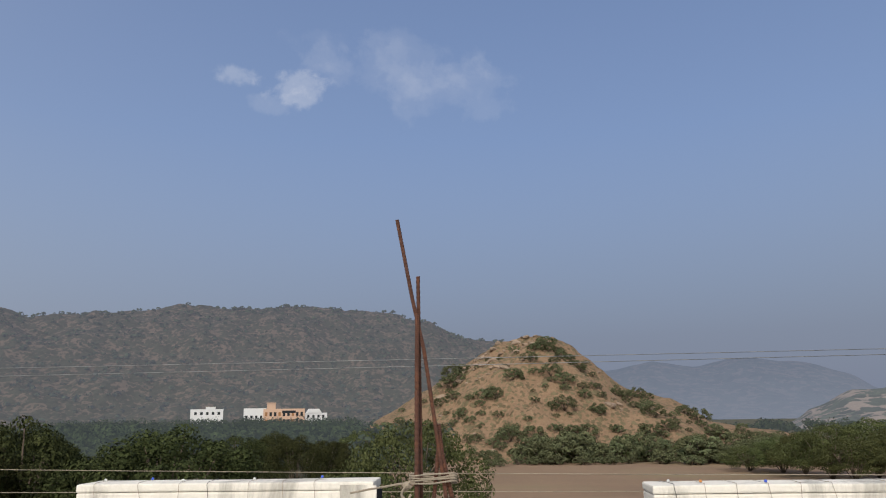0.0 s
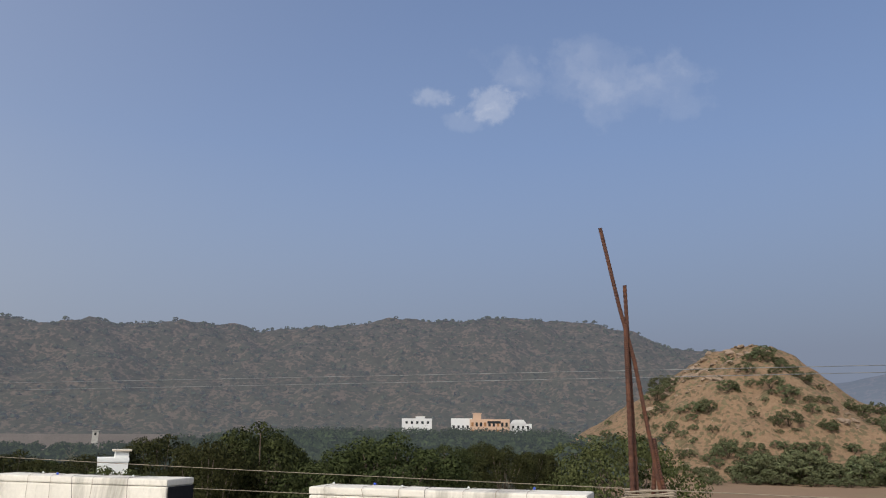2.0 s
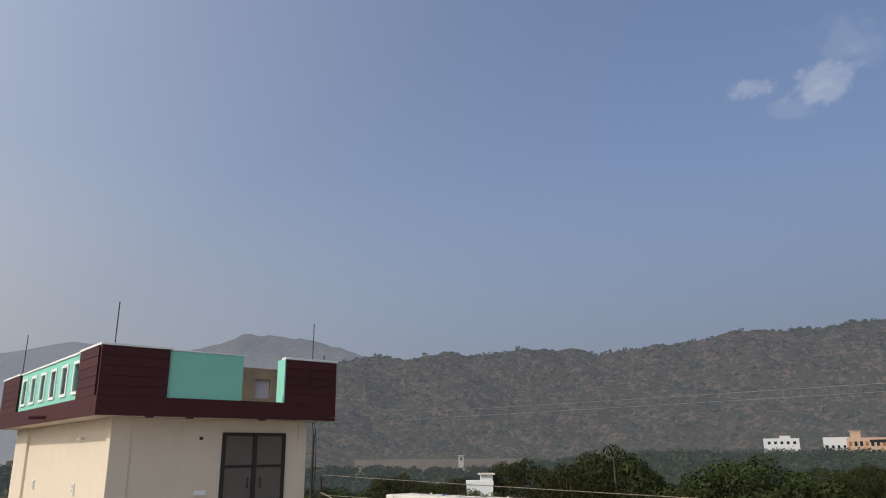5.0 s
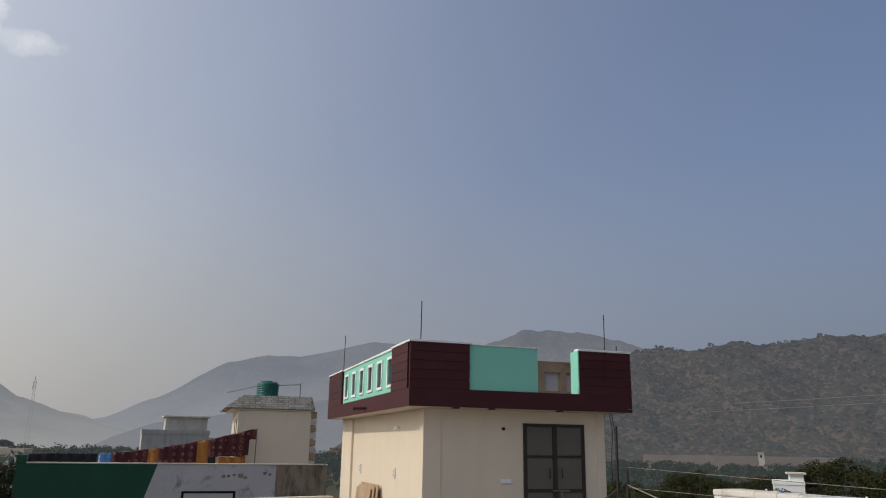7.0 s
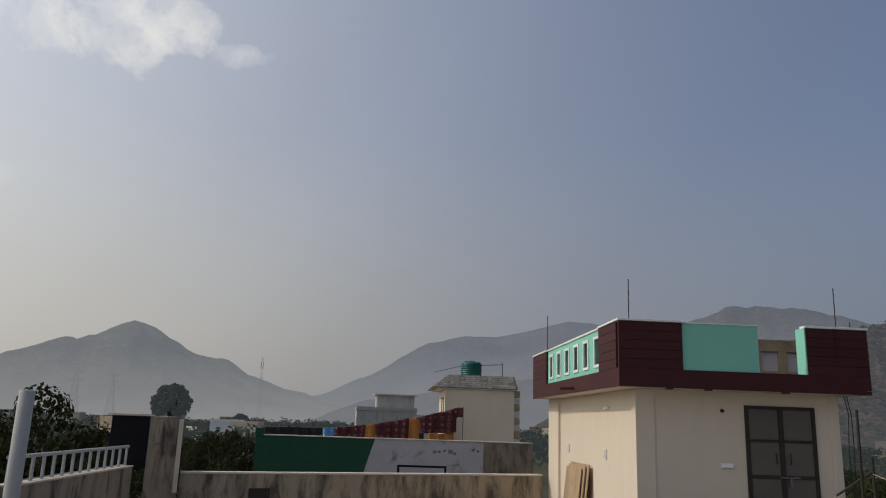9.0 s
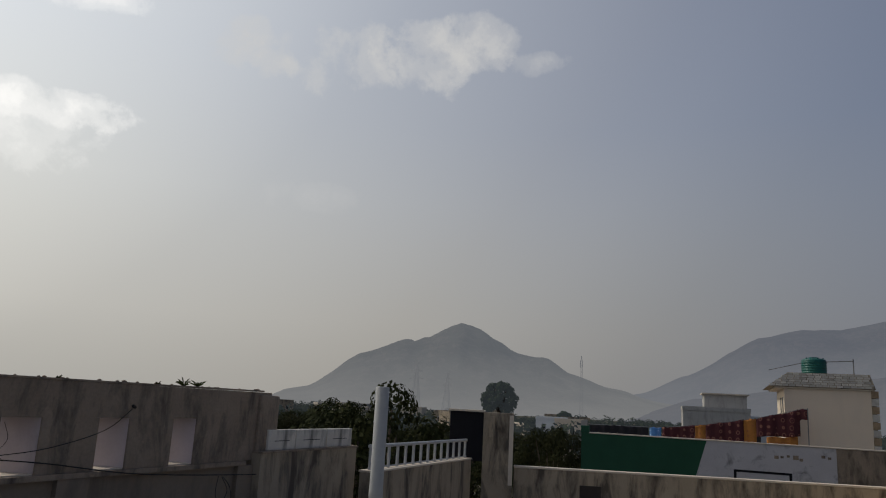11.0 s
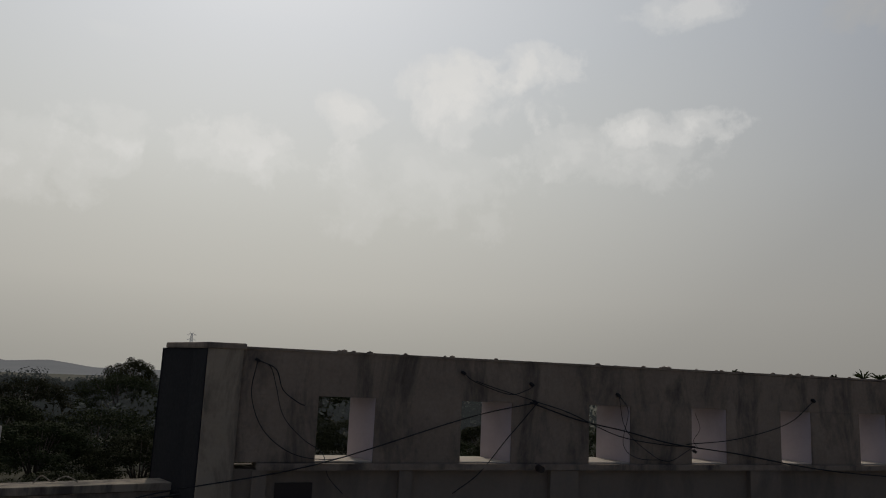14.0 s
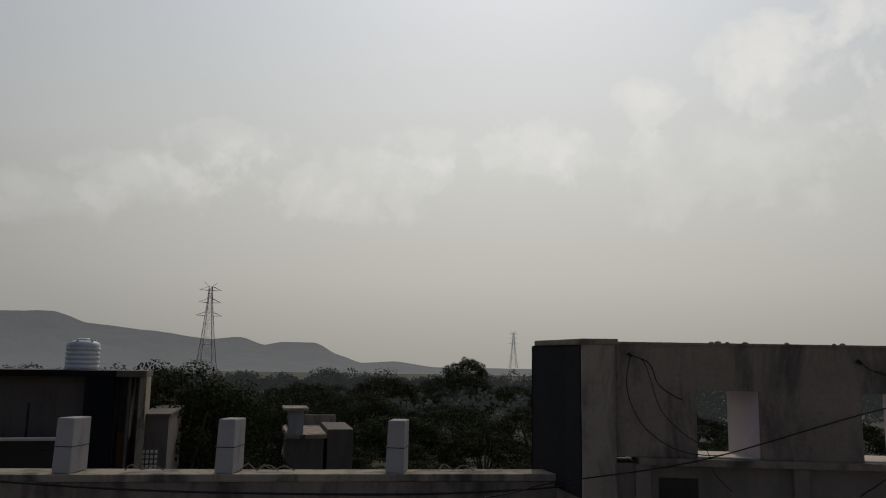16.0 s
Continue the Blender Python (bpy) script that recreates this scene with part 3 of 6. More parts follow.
# the spur's haze is emission in its material as well
hill("backdrop_spur", "grey-brown rocky spur with scrub", hill_material("spur_scrub", (0.24, 0.19, 0.14), (0.06, 0.07, 0.04), 0.6, (HAZE_GLOW_N, 0.42), 9.0), [(43, 1.2), (51, 1.7), (55.8, 1.55), (58, 0.5), (60.5, -0.6)], 620, 130, 150, 0.25, 20, 0.35, 27.0, 2.0)
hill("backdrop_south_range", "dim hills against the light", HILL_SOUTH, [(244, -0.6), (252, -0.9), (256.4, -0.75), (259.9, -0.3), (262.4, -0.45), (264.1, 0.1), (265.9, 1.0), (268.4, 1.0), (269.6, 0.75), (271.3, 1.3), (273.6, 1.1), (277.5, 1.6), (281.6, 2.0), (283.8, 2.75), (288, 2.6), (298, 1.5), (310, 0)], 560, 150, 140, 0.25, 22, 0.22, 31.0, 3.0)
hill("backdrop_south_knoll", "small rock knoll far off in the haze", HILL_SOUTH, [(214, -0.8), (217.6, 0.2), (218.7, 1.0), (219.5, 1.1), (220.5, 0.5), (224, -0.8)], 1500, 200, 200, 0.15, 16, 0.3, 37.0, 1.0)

# ---- trees ----
LEAF_QUAD = np.array([(-0.5, -0.3, 0), (0.15, -0.42, 0.06), (0.6, 0.02, 0), (0.1, 0.4, 0.06)])


def leaf_cloud(rng, centres, radii, count, size, flat=1.0):
    """Leaves spread through overlapping lumps, most of them near the lumps' skins."""
    centres, radii = np.array(centres), np.array(radii)
    pick = rng.choice(len(centres), count, p=radii ** 2 / (radii ** 2).sum())
    d = rng.normal(size=(count, 3))
    d /= np.linalg.norm(d, axis=1)[:, None]
    d[:, 2] = np.abs(d[:, 2]) * np.where(rng.random(count) < 0.8, 1, -0.7)
    rad = radii[pick] * (0.60 + 0.46 * rng.random(count) ** 0.6)
    pos = centres[pick] + d * rad[:, None] * np.array((1, 1, flat))
    n = d + rng.normal(size=(count, 3)) * 0.36
    n /= np.linalg.norm(n, axis=1)[:, None]
    t = np.cross(n, rng.normal(size=(count, 3)))
    t /= np.linalg.norm(t, axis=1)[:, None]
    b = np.cross(n, t)
    s = size * (0.6 + 0.8 * rng.random(count))
    v = (pos[:, None, :] + s[:, None, None] * (LEAF_QUAD[None, :, 0:1] * t[:, None, :] + LEAF_QUAD[None, :, 1:2] * b[:, None, :] + LEAF_QUAD[None, :, 2:3] * n[:, None, :]))
    return v.reshape(-1, 3)


def quads(count):
    return np.arange(count * 4).reshape(-1, 4).tolist()


def tree(name, label, seed, height, spread, lumps, leaves, size, mat, clear=0.25, flat=0.8):
    rng = np.random.default_rng(seed)
    t = thing(name, Matrix(), label, "tree")
    bm = bmesh.new()
    fork = height * clear * 1.2
    lean = Vector((rng.normal() * 0.25, rng.normal() * 0.25, 0))
    tube(bm, [Vector((0, 0, -0.3)), Vector((0.05, 0, fork * 0.5)), lean * 0.5 + Vector((0, 0, fork))], height * 0.035, 8, height * 0.024)
    centres, radii = [], []
    mid, tall = height * (0.5 + 0.5 * clear), height * (0.5 - 0.5 * clear)
    for i in range(lumps):
        a, sz = i * 2.39996 + rng.random() * 0.6, 1 - 1.75 * (i + 0.5) / lumps
        shell = 0.50 + 0.30 * rng.random()
        r = spread * (0.17 + 0.12 * rng.random())
        flat_r = math.sqrt(max(0.0, 1 - sz * sz)) * spread * 0.88 * (1.15 if sz < 0 else 1.0)
        c = Vector((math.cos(a) * flat_r * shell / 0.72, math.sin(a) * flat_r * shell / 0.72, mid + sz * (tall - r * flat * 0.8) * (0.8 + 0.2 * rng.random()))) + lean
        if c.z + r * flat > height:
            c.z = height - r * flat
        centres.append(c[:])
        radii.append(r)
        if i < 9:
            s = lean * 0.5 + Vector((0, 0, fork * (0.8 + 0.2 * rng.random())))
            tube(bm, [s, s.lerp(c, 0.5) + Vector((0, 0, 0.15)), c], height * 0.013, 5, height * 0.004)
    part("trunk", bm, BARK, t, smooth=True)
    raw("crown", leaf_cloud(rng, centres, radii, leaves, size, flat).tolist(), quads(leaves), mat, t)
    return t


def put(proto, az, d, z=GZ, turn=0.0, scale=1.0, wide=None):
    p = ray_dir(az) * d
    return copy_thing(proto, Matrix.LocRotScale((p.x, p.y, z), Euler((0, 0, turn)), (wide or scale, wide or scale, scale * 0.93)))


near_tree = tree("tree", "dense dark broad-leaved tree close to the houses", 14, 8.8, 4.6, 52, 30000, 0.10, LEAF, 0.10)
protos = [
    tree("tree", "dense dark green broad-leaved tree", 11, 8.6, 5.2, 56, 19000, 0.155, LEAF, 0.08),
    tree("tree", "dense dark green broad-leaved tree", 12, 7.9, 4.4, 46, 17000, 0.155, LEAF, 0.08),
    tree("tree", "tall rounded broad-leaved tree", 13, 9.4, 4.6, 56, 19000, 0.155, LEAF, 0.10),
]
acacia = [
    tree("acacia_tree", "light green feathery acacia tree", 21, 7.2, 4.8, 48, 16000, 0.135, LEAF_LIGHT, 0.03, 0.7),
    tree("acacia_tree", "light green feathery acacia tree", 22, 6.2, 4.2, 40, 14000, 0.135, LEAF_LIGHT, 0.03, 0.7),
]
open_tree = tree("open_tree", "thin-crowned tree with loose leafy twigs", 23, 8.6, 3.4, 34, 8000, 0.14, LEAF, 0.2, 0.9)
bushes = [tree("bush", "low grey-green thorn bush", 31 + i, 2.3, 1.5, 16, 1900, 0.125, LEAF_DRY, 0.0, 0.85) for i in range(3)]
for o in [near_tree] + protos + acacia + [open_tree] + bushes:
    o.location = (-4.0, -60.0 - random.random() * 30, GZ)
rnd = random.Random(5)

TURN_N = -6.95
# broad trees north of the houses
for az, d, k, s, w in ((117.6, 43, 0, 1.02, 0.70), (113.6, 46, 2, 1.00, 0.95), (109.8, 43, 1, 0.96, 0.9), (105.2, 45, 2, 1.02, 1.12), (101.2, 52, 0, 0.86, 0.85), (128.5, 56, 1, 0.80, 0.9), (126.5, 58, 0, 0.84, 0.9), (98.6, 60, 1, 0.78, 0.7),
                       (95.8, 72, 2, 0.92, 0.8), (116.2, 62, 1, 1.02, 1.0), (107.4, 60, 0, 1.0, 1.0), (111.8, 64, 2, 0.98, 0.9), (103.0, 74, 1, 0.95, 1.0), (120.5, 70, 2, 0.92, 1.0), (124.5, 78, 0, 0.88, 1.0), (129.5, 70, 2, 0.78, 0.9),
                       (132.5, 62, 1, 0.80, 0.9), (99.6, 92, 0, 0.9, 1.0), (97.4, 98, 2, 0.82, 0.8), (93.4, 96, 1, 0.85, 0.8), (135.5, 72, 0, 0.8, 0.9), (127.8, 92, 1, 0.85, 1.0), (91.6, 110, 0, 0.8, 0.9), (126.0, 53, 0, 0.76, 0.7)):
    put(protos[k], az, d, GZ, rnd.random() * 6.3, s * rnd.uniform(0.88, 1.05), w * 0.9)
# lighter acacias: one behind the rebar, the rest before the hill and along the wall
for az, d, k, s, w in ((87.3, 42, 0, 1.30, 0.92), (57.6, 108, 0, 1.12, 1.15), (54.9, 112, 1, 1.38, 1.3), (60.6, 118, 1, 0.95, 1.1), (59.0, 114, 1, 1.1, 0.9), (56.2, 104, 1, 1.0, 1.1), (52.6, 108, 0, 1.1, 1.1), (62.6, 122, 0, 0.62, 0.9), (117.5, 27, 1, 0.76, 0.8), (108.5, 26, 0, 0.62, 0.72), (122.0, 30, 0, 0.70, 0.8), (126, 36, 1, 0.72, 0.8),
                       (113.5, 31, 0, 0.66, 0.8), (130, 34, 0, 0.66, 0.8), (50, 118, 0, 1.05, 1.4), (119.5, 36, 0, 0.8, 0.8), (90.8, 66, 1, 0.8, 0.8), (124.3, 50, 1, 1.12, 0.9), (122.4, 52, 0, 0.9, 0.8)):
    put(acacia[k], az, d, GZ, rnd.random() * 6.3, s, w)
# green trees at the foot of the hill
for az, n, big in ((88.0, 2, 1.6), (85.4, 2, 1.9), (83.9, 3, 2.5), (82.8, 2, 2.6), (81.4, 2, 2.7), (80.4, 2, 2.4), (78.9, 1, 0.9), (77.6, 2, 2.5), (76.0, 1, 1.2), (74.6, 1, 1.5), (73.2, 2, 2.4),
                   (72.2, 2, 2.2), (70.9, 2, 1.7), (69.4, 2, 2.1), (68.2, 3, 2.2), (66.8, 2, 1.9), (65.2, 3, 2.2)):
    d = 137 + rnd.random() * 6
    for q in range(n):
        z = big * rnd.uniform(0.65, 1.1)
        put(bushes[rnd.randrange(3)], az + TURN_N + rnd.uniform(-.5, .5), d + rnd.uniform(-2, 3), GZ + 0.2, rnd.random() * 6.3, z, z * rnd.uniform(0.85, 1.25))
    for q in range(2):
        z = rnd.uniform(0.5, 1.0)
        put(bushes[rnd.randrange(3)], az + TURN_N + rnd.uniform(-.9, .9), d - rnd.uniform(3, 6), GZ + 0.3, rnd.random() * 6.3, z, z * 1.3)
    if big > 2.3:
        put(acacia[rnd.randrange(2)], az + TURN_N + rnd.uniform(-.5, .5), d + 4, GZ - 0.6, rnd.random() * 6.3, rnd.uniform(0.75, 0.95), rnd.uniform(0.6, 0.8))
# bushes on the hill
for i in range(290):
    az, k = rnd.uniform(66, 100), -0.06 - 0.9 * rnd.random() ** 0.7
    p = hill_point(NEAR_HILL, 186, 44, 60, az + TURN_N, k, 0.42, 3.0, 4.0)
    s = rnd.uniform(0.4, 1.0) * (1.65 if rnd.random() < 0.33 else 0.85)
    copy_thing(bushes[i % 3], Matrix.LocRotScale((p.x, p.y, p.z - 0.2 * s), Euler((0, 0, rnd.random() * 6.3)), (s * 1.15, s * 1.15, s)))
for az, k, s in ((83.0, -0.04, 1.6), (81.6, -0.05, 1.5), (84.2, -0.22, 1.3), (82.4, -0.1, 1.4), (77.4, -0.06, 1.2), (79.0, -0.5, 1.1), (76.5, -0.62, 1.4), (78.5, -0.68, 1.5), (80.5, -0.7, 1.3)) * 2:
    az, k, s = az + rnd.uniform(-0.9, 0.9), k - rnd.uniform(0.03, 0.16), s * rnd.uniform(0.5, 0.95)
    p = hill_point(NEAR_HILL, 186, 44, 60, az + TURN_N, k, 0.42, 3.0, 4.0)
    copy_thing(bushes[rnd.randrange(3)], Matrix.LocRotScale((p.x, p.y, p.z - 0.2), Euler((0, 0, rnd.random() * 6.3)), (s * 1.2, s * 1.2, s)))


def boulder(seed):
    bm = bmesh.new()
    bmesh.ops.create_icosphere(bm, subdivisions=2, radius=1.0)
    for v in bm.verts:
        c = v.co.copy()
        v.co = c * (0.8 + 0.45 * noise.noise(c * 1.3 + Vector((seed * 5.1, 0, 0)))) + Vector((round(c.x * 2) / 2, round(c.y * 2) / 2, round(c.z * 2) / 2)) * 0.22
        v.co.z *= 0.7
    ob = part("boulder", bm, ROCK)
    return tagged(ob, "tan weathered boulder on the dry slope", "rock", "boulders on the hill")


rocks = [boulder(i) for i in range(3)]
for i in range(230):
    if i < 75 or i > 150:
        az, k, s = rnd.gauss(88.4, 1.6), rnd.uniform(-0.36, 0.0), rnd.uniform(0.28, 1.05)
    elif i < 95:
        az, k, s = rnd.gauss(84.8, 0.8), rnd.uniform(-0.10, 0.02), rnd.uniform(0.4, 1.1)
    elif i < 105:
        az, k, s = rnd.gauss(78.4, 0.35), rnd.uniform(-0.52, -0.42), rnd.uniform(0.5, 1.2)
    else:
        az, k, s = rnd.uniform(68, 92), rnd.uniform(-0.9, -0.05), rnd.uniform(0.25, 0.7)
    p = hill_point(NEAR_HILL, 186, 44, 60, az + TURN_N, k, 0.42, 3.0, 4.0)
    m = Matrix.LocRotScale((p.x, p.y, p.z + 0.1 * s), Euler((rnd.uniform(-.4, .4), rnd.uniform(-.4, .4), rnd.random() * 6.3)), (s * 1.3, s, s))
    if i < 3:
        rocks[i].matrix_world = m
    else:
        copy_thing(rocks[i % 3], m)

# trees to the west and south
# their grey haze is the emission in LEAF_FAR
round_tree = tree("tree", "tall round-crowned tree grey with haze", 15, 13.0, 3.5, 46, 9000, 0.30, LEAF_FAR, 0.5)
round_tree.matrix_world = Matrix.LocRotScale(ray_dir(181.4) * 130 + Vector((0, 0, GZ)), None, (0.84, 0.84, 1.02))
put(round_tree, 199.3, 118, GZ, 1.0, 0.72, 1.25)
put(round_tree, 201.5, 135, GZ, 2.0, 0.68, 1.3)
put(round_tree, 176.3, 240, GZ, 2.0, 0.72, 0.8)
put(protos[1], 178.6, 50, GZ, 1.3, 1.08, 0.6)
put(protos[0], 193.0, 58, GZ, 0.9, 0.95, 0.8)
put(protos[2], 198.2, 62, GZ, 2.9, 0.85, 0.8)
put(protos[0], 180.3, 62, GZ, 2.3, 0.86, 0.7)
put(protos[1], 184.2, 66, GZ, 0.3, 0.92, 0.8)
put(protos[0], 188.5, 58, GZ, 4.3, 0.85, 0.75)
put(open_tree, 192.6, 25.4, GZ - 0.2, 0.4, 1.17, 0.9)
put(open_tree, 195.0, 26, GZ - 0.2, 4.4, 1.08, 1.0)
put(open_tree, 191.5, 27, GZ - 0.2, 2.4, 0.95, 1.0)
for az, d, k, s in ((186.5, 70, 0, 0.86), (190, 64, 1, 0.9), (194.5, 75, 2, 0.92), (197, 90, 0, 0.95), (200, 70, 1, 0.9), (204, 80, 0, 0.9),
                    (283, 46, 0, 0.74), (287, 48, 2, 0.7), (291, 44, 1, 0.7),
                    (262.0, 62, 0, 0.83), (259.0, 55, 1, 0.80), (256.0, 60, 0, 0.85), (252.5, 52, 2, 0.66), (249.5, 58, 0, 0.78), (246, 50, 1, 0.75), (266, 70, 0, 0.92),
                    (254.5, 92, 2, 0.98), (251.0, 84, 0, 0.9), (247, 90, 1, 0.9), (243, 66, 0, 0.78), (239, 70, 2, 0.7), (234, 62, 0, 0.75), (229, 70, 1, 0.8), (222, 66, 0, 0.8),
                    (257.5, 43, 1, 0.62), (253.5, 40, 0, 0.55), (263.5, 48, 1, 0.62), (250, 41, 0, 0.56), (247.5, 38, 1, 0.55), (268, 52, 2, 0.75), (260.5, 80, 0, 0.95)):
    put(protos[k], az, d, GZ, rnd.random() * 6.3, s * (0.82 if 215 < az < 270 else 1.12 if az < 215 else 1.0) * rnd.uniform(0.82, 1.06), s * 1.0)
for az, d, s, w in ((271.4, 31, 0.90, 0.66), (273.9, 29, 1.02, 0.80), (276.3, 31, 0.96, 0.66), (278.2, 34, 0.88, 0.6), (279.8, 36, 0.80, 0.9)):
    put(near_tree, az, d, GZ, rnd.random() * 6.3, s, w)
near_tree.matrix_world = Matrix.LocRotScale(ray_dir(274.9) * 37 + Vector((0, 0, GZ)), None, (0.9, 0.9, 0.84))
protos[0].matrix_world = Matrix.LocRotScale(ray_dir(264.8) * 88 + Vector((0, 0, GZ)), None, (1, 1, 0.64))
protos[1].matrix_world = Matrix.LocRotScale(ray_dir(241) * 92 + Vector((0, 0, GZ)), None, (1, 1, 0.76))
protos[2].matrix_world = Matrix.LocRotScale(ray_dir(254.1) * 120 + Vector((0, 0, GZ)), None, (0.8, 0.8, 0.92))
acacia[0].matrix_world = Matrix.Translation(ray_dir(90.5) * 118 + Vector((0, 0, GZ)))
acacia[1].matrix_world = Matrix.Translation(ray_dir(88) * 125 + Vector((0, 0, GZ)))
open_tree.matrix_world = Matrix.LocRotScale(ray_dir(194) * 31 + Vector((0, 0, GZ)), None, (1, 1, 0.86))
for o, (az, d) in zip(bushes, ((91, 105), (89.5, 112), (86.5, 120))):
    o.matrix_world = Matrix.Translation(ray_dir(az) * d + Vector((0, 0, GZ)))


def far_woods(name, label, mat, seed, count, az0, az1, d0, d1, h0, h1, leaf, per):
    rng = np.random.default_rng(seed)
    out = []
    for i in range(count):
        az, d = rng.uniform(az0, az1), d0 + (d1 - d0) * rng.random() ** 0.8
        h, p = rng.uniform(h0, h1), ray_dir(az) * d
        c = [(p.x + rng.normal() * h * 0.35, p.y + rng.normal() * h * 0.35, GZ + h * rng.uniform(0.4, 0.75)) for _ in range(5)]
        out.append(leaf_cloud(rng, c, [h * rng.uniform(0.22, 0.36) for _ in c], per, leaf))
    v = np.concatenate(out)
    return tagged(raw(name, v.tolist(), quads(len(v) // 4), mat), label, "woods", kind="stuff")


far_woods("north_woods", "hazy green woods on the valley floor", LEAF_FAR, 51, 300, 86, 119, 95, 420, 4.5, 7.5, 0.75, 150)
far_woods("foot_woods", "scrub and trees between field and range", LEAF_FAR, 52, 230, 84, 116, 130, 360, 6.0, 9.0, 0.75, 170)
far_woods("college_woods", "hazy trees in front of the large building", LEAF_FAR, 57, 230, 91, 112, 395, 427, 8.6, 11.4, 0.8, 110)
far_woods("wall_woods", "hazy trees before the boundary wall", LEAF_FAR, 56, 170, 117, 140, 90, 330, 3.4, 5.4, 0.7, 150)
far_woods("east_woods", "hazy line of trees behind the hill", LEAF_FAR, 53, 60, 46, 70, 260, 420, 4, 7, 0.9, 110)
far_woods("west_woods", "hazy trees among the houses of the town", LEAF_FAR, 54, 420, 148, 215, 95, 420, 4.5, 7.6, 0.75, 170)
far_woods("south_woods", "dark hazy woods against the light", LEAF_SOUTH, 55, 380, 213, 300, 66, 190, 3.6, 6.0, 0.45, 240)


def range_scrub():
    rng = np.random.default_rng(61)
    out = []
    for i in range(2600):
        az, k = rng.uniform(77, 145), -rng.random() ** 1.25 * 0.9
        if i < 420:
            k = rng.uniform(-0.02, 0.02)
        p = hill_point(RANGE, 820, 270, 260, az, k, 0.46, 9.0, 5.0)
        s = rng.uniform(1.2, 3.0) * (0.4 if i < 420 else 0.9)
        out.append(leaf_cloud(rng, [(p.x, p.y, p.z + (s * 0.3 if i >= 420 else -0.6))], [s], 14, s * 0.9, 0.7))
    v = np.concatenate(out)
    # scrub colour includes a haze glow
    mat = leaf_material("hazy_scrub_leaf", (0.028, 0.040, 0.018), (0.070, 0.085, 0.040), (HAZE_GLOW_N, 0.38))
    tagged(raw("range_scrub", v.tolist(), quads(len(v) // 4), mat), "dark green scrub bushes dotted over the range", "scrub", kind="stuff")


range_scrub()

# ---- the terrace that the camera stands on ----
SLAB_TOP = 0.0


def terrace():
    bm = bmesh.new()
    outline = [(-13.2, -4.6), (-11.8, 6.2), (-10.4, 11.8), (-7.5, 11.0), (-7.3, 4.75), (5.6, 2.70), (6.0, -9.7), (-3.4, -9.9), (-3.9, -9.0), (-12.6, -6.0)]
    top = [bm.verts.new((x, y, SLAB_TOP)) for x, y in outline]
    low = [bm.verts.new((x, y, GZ - 0.5)) for x, y in outline]
    bm.faces.new(top[::-1])
    bm.faces.new(low)
    n = len(outline)
    for i in range(n):
        bm.faces.new((top[i], top[(i + 1) % n], low[(i + 1) % n], low[i]))
    bmesh.ops.recalc_face_normals(bm, faces=bm.faces)
    return tagged(part("floor", bm, ROOF), "grey cement roof terrace over plastered house walls", "roof", kind="structure")


terrace()


# the north edge runs a little askew of the world axes
NORTH_EDGE = pose(-0.483, 3.3075, -0.079, 0, 0, -9)
REBAR = pose(-0.592, -1.303, -0.094, 0, 0, -6.95) @ pose(-0.43, -0.247, 0)


def lumpy(bm, amount=0.006):
    bmesh.ops.subdivide_edges(bm, edges=[e for e in bm.edges if e.calc_length() > 0.5], cuts=3, use_grid_fill=True)
    for v in bm.verts:
        v.co += Vector((noise.noise(v.co * 3), noise.noise(v.co * 3 + Vector((9, 0, 0))), noise.noise(v.co * 3 + Vector((0, 9, 0))))) * amount
    return bm


def parapet_block(x0, x1, label, open_panels=0, drop=0.0):
    t = thing("parapet_block", NORTH_EDGE @ pose(x0, 0, -drop), label, "parapet", "parapet blocks along the roof edge")
    w = x1 - x0
    bm = bmesh.new()
    box(bm, 0, w, 0, 0.30, 0.0, 1.285, 0.012)
    part("wall", bm, WHITE_WORN, t)
    part("coping", lumpy(boxes((-0.003, w + 0.003, -0.003, 0.303, 1.2855, 1.335), bevel=0.012), 0.006), WHITE_WORN, t, "whitewashed cement coping")
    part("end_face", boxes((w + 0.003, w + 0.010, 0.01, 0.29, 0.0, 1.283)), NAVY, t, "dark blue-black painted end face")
    # strings of small lights laid over the top
    rnd2 = random.Random(int(x0 * 100) + 7)
    x = 0.12
    while x < w - 0.08:
        bm = bmesh.new()
        dx, fall = rnd2.uniform(-.05, .05), rnd2.uniform(0.1, 0.5)
        tube(bm, [(x + dx, 0.315, 1.15), (x + dx * 0.6, 0.25, 1.343), (x, 0.0, 1.343), (x - 0.004, -0.018, 1.33), (x - dx * 0.4, -0.02, 1.30 - fall * 0.4), (x - dx, -0.018, 1.30 - fall)], 0.0016, 5)
        part("cord", bm, ROPE if rnd2.random() < 0.8 else CABLE, t)
        if rnd2.random() < 0.5:
            bm = bmesh.new()
            bmesh.ops.create_icosphere(bm, subdivisions=1, radius=0.010, matrix=Matrix.Translation((x, rnd2.uniform(0.03, 0.2), 1.350)))
            part("bulb", bm, material("bulb_plastic", rnd2.choice([(0.6, 0.6, 0.58), (0.05, 0.1, 0.5), (0.5, 0.2, 0.05)]), 0.3, 0.1), t, "tiny decorative light bulb")
        x += rnd2.uniform(0.16, 0.34)
    for i in range(open_panels):
        part("recess_panel", boxes((0.42 + i * 0.46, 0.66 + i * 0.46, -0.004, 0.01, 0.86, 1.12)), LILAC, t, "pale lilac recessed panel")
    return t


parapet_block(-4.68, -2.99, "whitewashed parapet block with lilac panels and rain streaks", 2)
parapet_block(-1.87, -0.06, "weathered white parapet block hung with light cords", drop=0.016)
